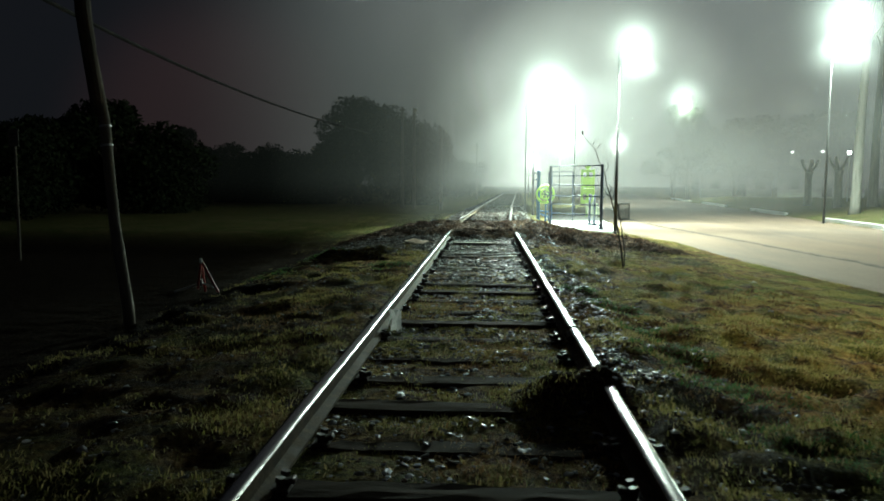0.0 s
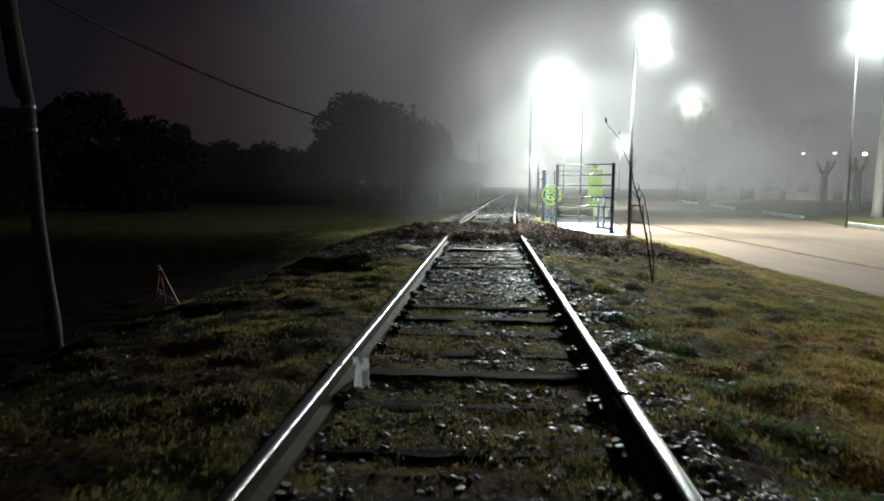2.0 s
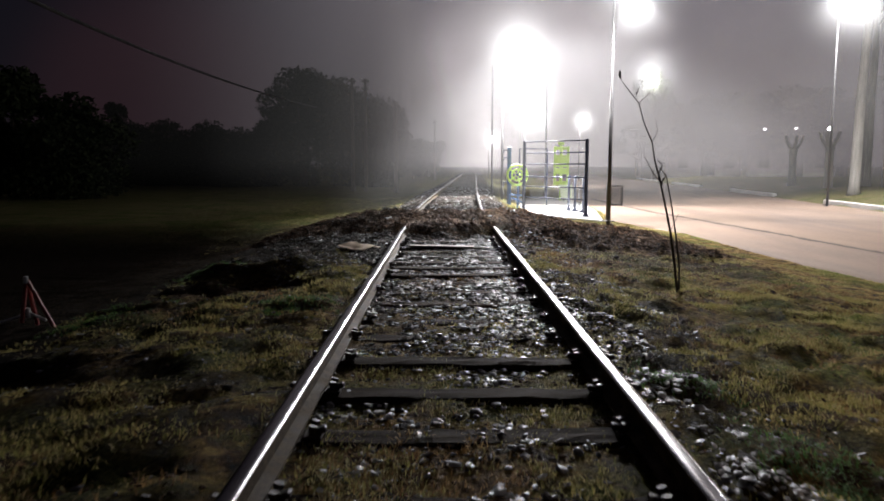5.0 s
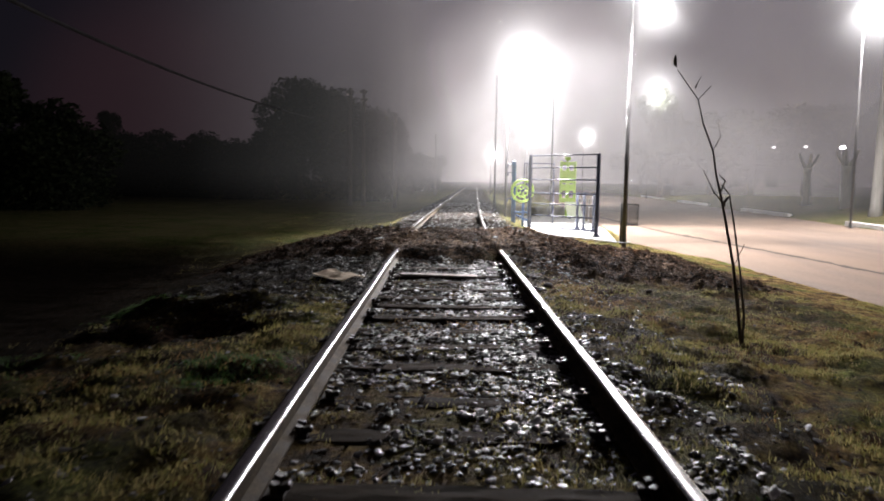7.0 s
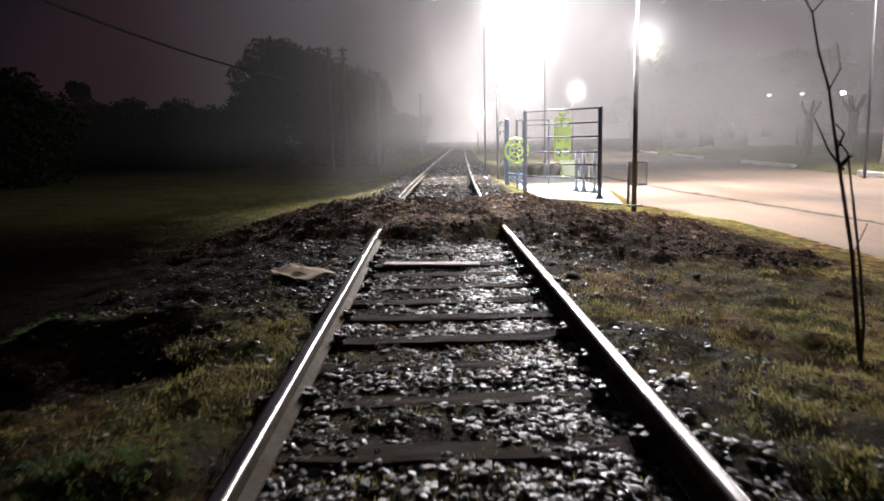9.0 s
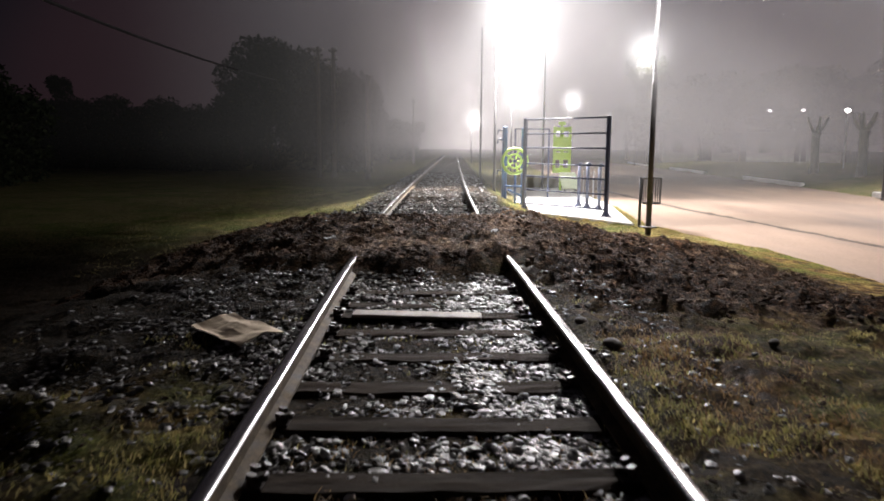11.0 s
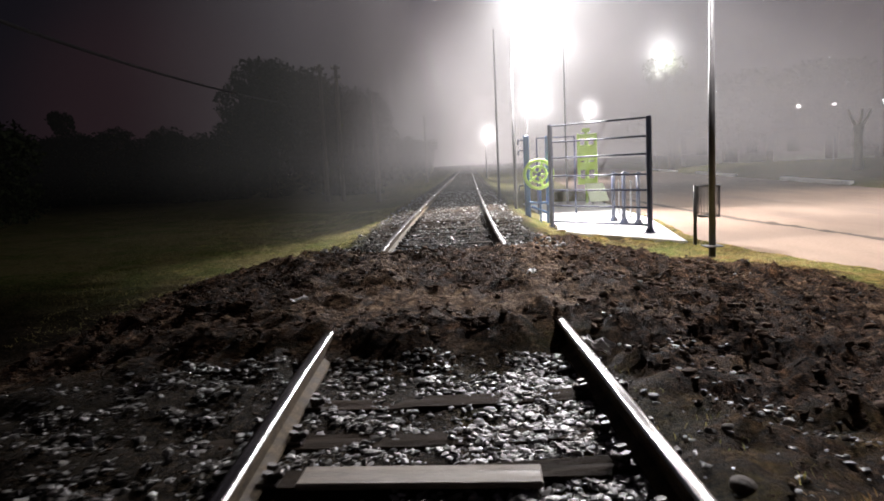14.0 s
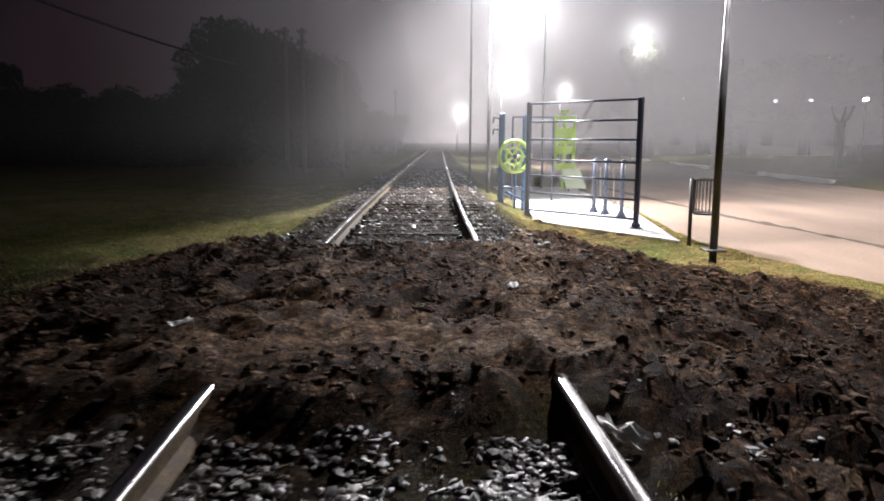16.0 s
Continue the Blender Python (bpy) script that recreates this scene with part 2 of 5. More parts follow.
def painted_haze_material():
    """A see-through backdrop whose emission paints the glow of lit fog, brighter towards the lamps, thinning upwards
    and to the left.
    """
    m = bpy.data.materials.new("painted_distant_haze")
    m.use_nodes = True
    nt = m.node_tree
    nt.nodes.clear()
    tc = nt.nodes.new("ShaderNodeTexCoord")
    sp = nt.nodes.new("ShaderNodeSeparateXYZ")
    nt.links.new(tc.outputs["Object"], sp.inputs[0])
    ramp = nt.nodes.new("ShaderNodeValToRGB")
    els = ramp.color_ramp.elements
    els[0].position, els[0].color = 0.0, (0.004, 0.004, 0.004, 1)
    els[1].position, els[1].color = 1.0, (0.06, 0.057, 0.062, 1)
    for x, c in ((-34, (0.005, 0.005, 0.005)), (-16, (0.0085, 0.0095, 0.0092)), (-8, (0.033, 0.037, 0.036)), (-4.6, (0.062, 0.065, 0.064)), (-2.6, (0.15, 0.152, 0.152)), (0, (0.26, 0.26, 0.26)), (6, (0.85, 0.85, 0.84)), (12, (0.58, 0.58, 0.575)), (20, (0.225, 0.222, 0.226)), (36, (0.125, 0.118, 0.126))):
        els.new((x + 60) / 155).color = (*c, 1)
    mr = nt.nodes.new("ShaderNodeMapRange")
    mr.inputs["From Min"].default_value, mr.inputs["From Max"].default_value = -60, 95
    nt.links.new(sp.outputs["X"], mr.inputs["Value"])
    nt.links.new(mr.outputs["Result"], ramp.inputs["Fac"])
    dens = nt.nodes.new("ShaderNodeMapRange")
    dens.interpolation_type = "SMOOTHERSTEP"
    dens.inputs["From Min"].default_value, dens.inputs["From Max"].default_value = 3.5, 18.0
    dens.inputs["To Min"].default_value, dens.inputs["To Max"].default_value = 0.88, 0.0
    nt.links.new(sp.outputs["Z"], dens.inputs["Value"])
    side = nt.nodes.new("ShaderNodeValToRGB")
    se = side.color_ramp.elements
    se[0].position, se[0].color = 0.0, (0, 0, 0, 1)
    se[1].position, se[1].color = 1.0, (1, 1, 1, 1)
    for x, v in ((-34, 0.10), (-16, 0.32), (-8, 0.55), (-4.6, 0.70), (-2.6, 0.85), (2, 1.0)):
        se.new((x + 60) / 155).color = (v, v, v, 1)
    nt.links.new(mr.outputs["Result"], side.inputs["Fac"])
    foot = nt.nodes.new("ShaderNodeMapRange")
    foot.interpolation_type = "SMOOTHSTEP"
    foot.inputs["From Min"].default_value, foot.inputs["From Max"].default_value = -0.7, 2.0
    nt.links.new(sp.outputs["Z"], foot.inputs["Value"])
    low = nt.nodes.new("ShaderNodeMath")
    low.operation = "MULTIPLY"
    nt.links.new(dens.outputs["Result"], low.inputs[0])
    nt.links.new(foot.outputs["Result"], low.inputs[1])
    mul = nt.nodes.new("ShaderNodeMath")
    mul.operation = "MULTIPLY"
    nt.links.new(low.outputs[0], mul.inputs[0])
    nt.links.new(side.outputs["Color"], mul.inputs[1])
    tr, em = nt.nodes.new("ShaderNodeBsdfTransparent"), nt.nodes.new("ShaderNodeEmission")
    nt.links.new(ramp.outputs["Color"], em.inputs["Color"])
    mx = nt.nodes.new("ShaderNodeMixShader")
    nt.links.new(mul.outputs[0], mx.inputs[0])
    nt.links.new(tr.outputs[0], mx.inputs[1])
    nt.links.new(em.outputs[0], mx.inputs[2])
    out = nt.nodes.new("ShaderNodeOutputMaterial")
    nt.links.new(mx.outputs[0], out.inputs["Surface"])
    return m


def lamp_material(name, colour, strength):
    m = bpy.data.materials.new(name)
    m.use_nodes = True
    b = m.node_tree.nodes["Principled BSDF"]
    b.inputs["Base Color"].default_value = (0.8, 0.8, 0.8, 1)
    b.inputs["Emission Color"].default_value = (*colour, 1)
    b.inputs["Emission Strength"].default_value = strength
    return m


GROUND = ground_material()
ROAD = material("packed_tan_gravel", [(0.115, 0.072, 0.050), (0.20, 0.134, 0.093), (0.26, 0.185, 0.134)], 0.8, (0.75, 0.95), 0.5, 45, stretch=(1.3, 0.22, 1))
RIDGE = material("dug_earth", [(0.030, 0.020, 0.014), (0.10, 0.070, 0.048)], 4, (0.8, 0.95), 0.8, 40)
RAIL_HEAD = material("worn_steel_top", [(0.28, 0.27, 0.26), (0.58, 0.57, 0.56)], 5, (0.13, 0.27), 0.02, 90, metal=1.0, stretch=(6, 0.3, 6), bump_dist=0.002)
RAIL_SIDE = material("rusty_steel", [(0.022, 0.015, 0.009), (0.075, 0.053, 0.031), (0.15, 0.112, 0.068)], 7, (0.7, 0.95), 0.35, 70, metal=0.0, bump_dist=0.008, spec=0.15)
WOOD_OLD = material("weathered_sleeper_wood", [(0.009, 0.006, 0.004), (0.030, 0.020, 0.013), (0.080, 0.056, 0.038)], 5, (0.75, 0.95), 0.9, 60, stretch=(0.25, 3, 3), random_object=0.25, spec=0.04)
WOOD_PALE = material("pale_grey_plank_wood", [(0.10, 0.078, 0.060), (0.21, 0.17, 0.133), (0.29, 0.245, 0.195)], 5, (0.5, 0.8), 0.6, 60, stretch=(0.25, 3, 3))
IRON = material("dark_rusted_iron", [(0.016, 0.012, 0.010), (0.055, 0.038, 0.028)], 20, (0.45, 0.7), 0.4, 120, metal=0.3)
STONE = material("wet_ballast_stone", [(0.022, 0.019, 0.016), (0.075, 0.068, 0.06), (0.20, 0.19, 0.18), (0.52, 0.51, 0.495)], 14, (0.28, 0.55), 0.4, 120, island=0.7, spec=0.25)
STONE_PALE = material("pale_ballast_stone", [(0.025, 0.022, 0.02), (0.10, 0.095, 0.09), (0.26, 0.25, 0.24), (0.54, 0.53, 0.52)], 14, (0.28, 0.55), 0.4, 120, island=0.8, spec=0.25)
CLOD = material("earth_clod", [(0.016, 0.010, 0.006), (0.055, 0.034, 0.020), (0.13, 0.085, 0.052)], 18, (0.85, 1.0), 0.8, 90, island=0.55, spec=0.08)
CLOD_DRY = material("dry_earth_clod", [(0.02, 0.011, 0.006), (0.085, 0.047, 0.027), (0.20, 0.122, 0.074)], 14, (0.8, 1.0), 0.9, 70, island=0.6, spec=0.1)
BLADE = material("dry_and_green_blades", [(0.085, 0.115, 0.026), (0.27, 0.255, 0.07), (0.52, 0.42, 0.17), (0.34, 0.20, 0.075)], 1.1, (0.6, 0.85), 0, 9, island=0.45)
BLADE_GREEN = material("green_blades", [(0.05, 0.12, 0.028), (0.13, 0.26, 0.06)], 2, (0.5, 0.8), 0, 9, island=0.6)
BLADE_RUST = material("withered_brown_blades", [(0.17, 0.08, 0.028), (0.34, 0.19, 0.07), (0.54, 0.37, 0.16)], 3, (0.6, 0.85), 0, 9, island=0.6)
CONCRETE = material("pale_concrete", [(0.42, 0.42, 0.40), (0.58, 0.58, 0.56)], 1.5, (0.7, 0.9), 0.25, 60)
KERB = material("white_painted_kerb", [(0.50, 0.49, 0.47), (0.78, 0.77, 0.75)], 3, (0.6, 0.85), 0.3, 50)
NAVY = material("navy_painted_steel", [(0.022, 0.030, 0.060), (0.035, 0.046, 0.088)], 6, (0.3, 0.45), 0.08, 80)
BLUE = material("blue_painted_steel", [(0.03, 0.09, 0.20), (0.045, 0.13, 0.27)], 6, (0.3, 0.45), 0.08, 80)
LIME = material("lime_green_plastic", [(0.42, 0.66, 0.09), (0.52, 0.76, 0.14)], 5, (0.35, 0.5), 0.06, 80)
PALE_BOARD = material("pale_lime_board", [(0.66, 0.76, 0.50), (0.76, 0.84, 0.62)], 5, (0.4, 0.6), 0.06, 80)
POLE_DARK = material("dark_painted_pole", [(0.030, 0.029, 0.030), (0.075, 0.072, 0.072)], 5, (0.35, 0.55), 0.15, 60)
GALV = material("galvanised_steel", [(0.36, 0.36, 0.37), (0.52, 0.52, 0.53)], 6, (0.35, 0.5), 0.08, 80, metal=0.7)
BARK = material("bark_dark", [(0.035, 0.027, 0.020), (0.11, 0.085, 0.062)], 6, (0.8, 0.95), 0.9, 40, stretch=(3, 3, 0.5))
BARK_PALE = material("bark_pale", [(0.17, 0.16, 0.145), (0.34, 0.32, 0.295)], 3, (0.75, 0.95), 0.5, 30, stretch=(3, 3, 0.5))
POLE_WOOD = material("grey_wood_pole", [(0.10, 0.085, 0.065), (0.24, 0.21, 0.17)], 6, (0.7, 0.9), 0.7, 50, stretch=(3, 3, 0.25))
LEAF = material("leaves_dark", [(0.014, 0.020, 0.010), (0.030, 0.040, 0.019), (0.048, 0.060, 0.028)], 0.5, (0.8, 0.95), 0, 3, island=0.6, spec=0.08)
LEAF_SOFT = material("leaves_grey_green", [(0.07, 0.085, 0.055), (0.13, 0.15, 0.10)], 0.5, (0.5, 0.75), 0, 3, island=0.6)
TWIG = material("twig_bark", [(0.035, 0.026, 0.020), (0.10, 0.078, 0.06)], 20, (0.7, 0.9), 0.4, 80)
CARD = material("damp_cardboard", [(0.54, 0.41, 0.28), (0.72, 0.58, 0.42)], 5, (0.75, 0.9), 0.3, 60, bump_dist=0.006)
WHITE = material("off_white_litter", [(0.72, 0.71, 0.69), (0.84, 0.83, 0.81)], 9, (0.5, 0.75), 0.3, 60)
THIN_WHITE = material("thin_white_plastic", [(0.76, 0.76, 0.75), (0.88, 0.88, 0.87)], 9, (0.35, 0.6), 0.3, 60)
RED = material("faded_red_paint", [(0.24, 0.035, 0.028), (0.38, 0.06, 0.045)], 8, (0.45, 0.65), 0.1, 60)
SIGN = material("sign_plate", [(0.10, 0.09, 0.075), (0.20, 0.18, 0.15)], 6, (0.5, 0.7), 0.1, 60)
WALL = material("pale_render_wall", [(0.34, 0.33, 0.31), (0.46, 0.45, 0.43)], 1.2, (0.8, 0.95), 0.2, 40)
ROOF = material("dull_roof_sheet", [(0.14, 0.12, 0.11), (0.22, 0.20, 0.18)], 2, (0.6, 0.8), 0.2, 40)
WINDOW = material("dark_window", [(0.02, 0.022, 0.025), (0.035, 0.037, 0.04)], 2, (0.1, 0.2), 0, 40)
MIST = mist_material("lamp_fog", 0.23)
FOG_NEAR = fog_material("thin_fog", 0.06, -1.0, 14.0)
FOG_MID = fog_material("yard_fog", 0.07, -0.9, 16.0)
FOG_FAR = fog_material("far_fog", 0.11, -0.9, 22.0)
HAZE = painted_haze_material()
LAMP_WHITE = lamp_material("lit_lamp_glass", (0.93, 1.0, 0.97), 40)
LAMP_SMALL = lamp_material("lit_garden_lamp", (0.95, 0.98, 1.0), 22)


def let_light_through(m, share):
    """Thin leaves and blades pass part of the light on to their other side."""
    nt = m.node_tree
    b, out = nt.nodes["Principled BSDF"], nt.nodes["Material Output"]
    tl, mx = nt.nodes.new("ShaderNodeBsdfTranslucent"), nt.nodes.new("ShaderNodeMixShader")
    nt.links.new(b.inputs["Base Color"].links[0].from_socket, tl.inputs["Color"])
    mx.inputs[0].default_value = share
    nt.links.new(b.outputs[0], mx.inputs[1])
    nt.links.new(tl.outputs[0], mx.inputs[2])
    nt.links.new(mx.outputs[0], out.inputs["Surface"])


for leafy in (BLADE, BLADE_GREEN, BLADE_RUST, LEAF_SOFT):
    let_light_through(leafy, 0.5)
let_light_through(THIN_WHITE, 0.7)


# ---------------------------------------------------------------- mesh helpers
def mesh(name, verts, faces, mat, smooth=False):
    me = bpy.data.meshes.new(name)
    me.from_pydata(verts, [], faces)
    me.materials.append(mat)
    if smooth:
        me.polygons.foreach_set("use_smooth", [True] * len(me.polygons))
    me.update()
    return me


def finish(bm, name, mat, smooth):
    bmesh.ops.recalc_face_normals(bm, faces=bm.faces)
    me = bpy.data.meshes.new(name)
    bm.to_mesh(me)
    bm.free()
    for m in (mat if isinstance(mat, list) else [mat]):
        me.materials.append(m)
    if smooth:
        me.polygons.foreach_set("use_smooth", [True] * len(me.polygons))
    return me


def part(name, bm, mat, parent=None, label="", smooth=False):
    ob = new(name, finish(bm, name, mat, smooth))
    if parent:
        ob.parent = parent
    return tagged(ob, label)


def thing(name, at, label, category, group="", rz=0.0):
    ob = new(name)
    ob.empty_display_size = 0.2
    ob.matrix_basis = pose(*at, 0, 0, rz)
    return tagged(ob, label, category, group)


def tube(bm, pts, radii, n=8, caps=True):
    """A round bar along a line of points."""
    pts = [Vector(p) for p in pts]
    if not isinstance(radii, (list, tuple)):
        radii = [radii] * len(pts)
    rings = []
    for i, p in enumerate(pts):
        d = (pts[min(i + 1, len(pts) - 1)] - pts[max(i - 1, 0)]).normalized()
        side = d.orthogonal() if i == 0 else (rings_side - d * rings_side.dot(d))
        side.normalize()
        rings_side = side
        up = d.cross(side)
        rings.append([bm.verts.new(p + (side * math.cos(a) + up * math.sin(a)) * radii[i]) for a in (2 * math.pi * k / n for k in range(n))])
    for a, b in zip(rings, rings[1:]):
        for k in range(n):
            bm.faces.new((a[k], a[(k + 1) % n], b[(k + 1) % n], b[k]))
    if caps:
        bm.faces.new(rings[0][::-1])
        bm.faces.new(rings[-1])
    return bm


def box(bm, size, at=(0, 0, 0), rot=(0, 0, 0), bevel=0.0, cuts=0):
    r = bmesh.ops.create_cube(bm, size=1.0)
    vs = r["verts"]
    bmesh.ops.scale(bm, vec=size, verts=vs)
    if bevel:
        es = list({e for v in vs for e in v.link_edges})
        g = bmesh.ops.bevel(bm, geom=es, offset=bevel, segments=1, affect="EDGES")
        vs = list({v for f in g["faces"] for v in f.verts} | {v for v in vs if v.is_valid})
    bmesh.ops.transform(bm, matrix=pose(*at, *rot), verts=vs)
    return bm


def sphere(bm, r, at=(0, 0, 0), sub=2, scale=(1, 1, 1)):
    g = bmesh.ops.create_icosphere(bm, subdivisions=sub, radius=r)
    bmesh.ops.transform(bm, matrix=Matrix.Translation(at) @ Matrix.Diagonal((*scale, 1)), verts=g["verts"])
    return bm


def ring(bm, radius, r, at, rot=(0, 0, 0), n=28, k=7):
    m = pose(*at, *rot)
    rows = []
    for i in range(n):
        a = 2 * math.pi * i / n
        rows.append([bm.verts.new(m @ Vector(((radius + r * math.cos(b)) * math.cos(a), (radius + r * math.cos(b)) * math.sin(a), r * math.sin(b))))
                     for b in (2 * math.pi * j / k for j in range(k))])
    for i in range(n):
        a, b = rows[i], rows[(i + 1) % n]
        for j in range(k):
            bm.faces.new((a[j], a[(j + 1) % k], b[(j + 1) % k], b[j]))
    return bm


def sstep(a, b, x):
    t = min(1.0, max(0.0, (x - a) / (b - a)))
    return t * t * (3 - 2 * t)


def wob(x, y, s, seed=0.0):
    return noise.noise(Vector((x * s, y * s, seed)))


# ---------------------------------------------------------------- the lie of the land
def track_x(y):
    """The middle of the track: straight, then bending gently aside past the crossing."""
    t = max(0.0, y - 23.0)
    return 0.043 * t * t / (t + 6.0)


NEAR_X = [-400, -60, -15, -8, -5.8, -4.8, -3.9, -3.1, -2.0, -1.2, -0.8, 0, 0.8, 1.2, 1.8, 2.7, 4.7, 6.0, 7.0, 400]
NEAR_Z = [-0.9, -0.9, -1.25, -1.40, -1.20, -0.95, -0.45, -0.25, -0.16, -0.125, -0.185, -0.19, -0.19, -0.125, -0.22, -0.29, -0.47, -0.63, -0.70, -0.70]
FAR_X = [-400, -3.6, -2.5, -1.8, -1.25, 0, 1.25, 1.8, 2.3, 2.9, 400]
FAR_Z = [-0.62, -0.62, -0.50, -0.26, -0.18, -0.18, -0.18, -0.26, -0.48, -0.69, -0.69]
MUD_X = [-6, -4.5, -3.2, -2, -1.2, 1.2, 1.7, 2.5, 3.5, 4.8, 6]
MUD_Z = [-1.0, -0.70, -0.32, -0.08, 0.02, 0.02, -0.05, -0.2, -0.37, -0.50, -0.60]
HOLLOWS = [(2.45, 6.8, 0.75, 0.26, -0.20), (-2.5, 14.7, 0.75, 0.5, -0.20), (2.3, 14.7, 0.35, 0.22, -0.10), (1.7, 8.2, 0.25, 0.5, -0.06), (-2.9, 10.8, 0.5, 0.35, -0.10)]
MOUNDS = [(0.60, 5.60, 0.26, 0.22, 0.20), (0.90, 5.62, 0.13, 0.24, 0.20), (-2.5, 15.7, 0.9, 0.25, 0.14), (-1.7, 15.0, 0.25, 0.3, 0.10), (3.0, 8.0, 0.5, 0.3, 0.05), (-2.2, 25.9, 0.9, 0.5, 0.22)]


def kerb_x(y):
    return 18.3 + 0.115 * (y - 42.0)


def mud_at(x, y):
    """1 where the crossing's earth has been dug over."""
    jx, jy = x + 0.25 * wob(x, y, 1.3, 3), y + 0.35 * wob(x, y, 1.1, 7)
    near = float(np.interp(x, [-5, -1.3, -1.05, -0.75, -0.5, 0.5, 0.75, 1.0, 1.15, 1.4, 3.3, 4.6, 5.2], [19.8, 19.7, 19.75, 19.7, 19.55, 19.65, 19.85, 19.8, 19.6, 17.9, 18.1, 18.6, 18.9]))
    far = float(np.interp(x, [-5, -1.6, -1.2, 1.2, 1.6, 2.6, 3.6, 4.8], [26.2, 26.2, 25.15, 25.15, 27.2, 27.2, 25.8, 25.2]))
    near_y = y if abs(x) < 1.1 else jy
    return sstep(near, near + 0.8, near_y) * (1 - sstep(far - 0.15, far + 0.25, y if abs(x) < 1.3 else jy)) * sstep(-5.2, -4.2, jx) * (1 - sstep(5.0, 5.6, jx))


def height(x, y, rough=True):
    c = track_x(y)
    w = sstep(25.0, 28.5, y)
    z = (1 - w) * float(np.interp(x - c, NEAR_X, NEAR_Z)) + w * float(np.interp(x - c, FAR_X, FAR_Z))
    k = kerb_x(y)
    if x > k:
        z += 0.14 * sstep(k, k + 0.25, x) + 0.5 * sstep(k, k + 5.0, x)
    for hx, hy, sx, sy, d in HOLLOWS + MOUNDS:
        q = ((x - hx) / sx) ** 2 + ((y - hy) / sy) ** 2
        if q < 9:
            z += d * math.exp(-q)
    m = mud_at(x, y)
    if m > 0:
        top = float(np.interp(x, MUD_X, MUD_Z)) + 0.04 * wob(x, y, 1.7, 2)
        z += m * (0.03 + (top - z - 0.03) * sstep(19.5, 20.5, y))
    if rough and -9 < x < 9 and y < 45:
        bed = 1 - sstep(0.9, 1.3, abs(x - c))
        calm = 1 - 0.9 * sstep(4.6, 5.9, x)
        a = calm * (0.060 * (1 - 0.55 * bed) + 0.050 * m)
        z += calm * 0.068 * (1 - bed) * (1 - m) * wob(x, y, 2.1, 15) + a * wob(x, y, 3.1, 1) + 0.6 * a * wob(x, y, 8.3, 5) + 0.45 * a * wob(x, y, 19.0, 9)
        if m > 0.2:
            z += m * (0.045 * abs(wob(x, y, 6.0, 12)) + 0.05 * wob(x * 0.3 + 0.12 * y, y, 3.4, 33))
    return z


def spaced(stops):
    """Grid lines, from (start, step) pairs."""
    out = []
    for (a, s), (b, _) in zip(stops, stops[1:]):
        out += list(np.arange(a, b - 1e-6, s))
    return out + [stops[-1][0]]


gx = spaced([(-600, 150), (-150, 30), (-60, 8), (-20, 1.5), (-8, 0.4), (-4.8, 0.09), (5.6, 0.2), (8, 1.0), (17, 0.4), (24, 3), (60, 20), (160, 110), (600, 1)])
gy = spaced([(-400, 90), (-40, 8), (-8, 0.8), (0, 0.12), (3, 0.085), (28, 0.25), (46, 1.2), (70, 6), (160, 40), (800, 1)])
gv = [(x, y, height(x, y)) for y in gy for x in gx]
nx = len(gx)
gf = [(j * nx + i, j * nx + i + 1, (j + 1) * nx + i + 1, (j + 1) * nx + i) for j in range(len(gy) - 1) for i in range(nx - 1)]
ground = tagged(new("ground", mesh("ground", gv, gf, GROUND, True)), "rough ground of dry grass, dark soil and dug mud along the railway", "ground", kind="structure")
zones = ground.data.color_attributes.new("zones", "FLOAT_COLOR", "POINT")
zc = []
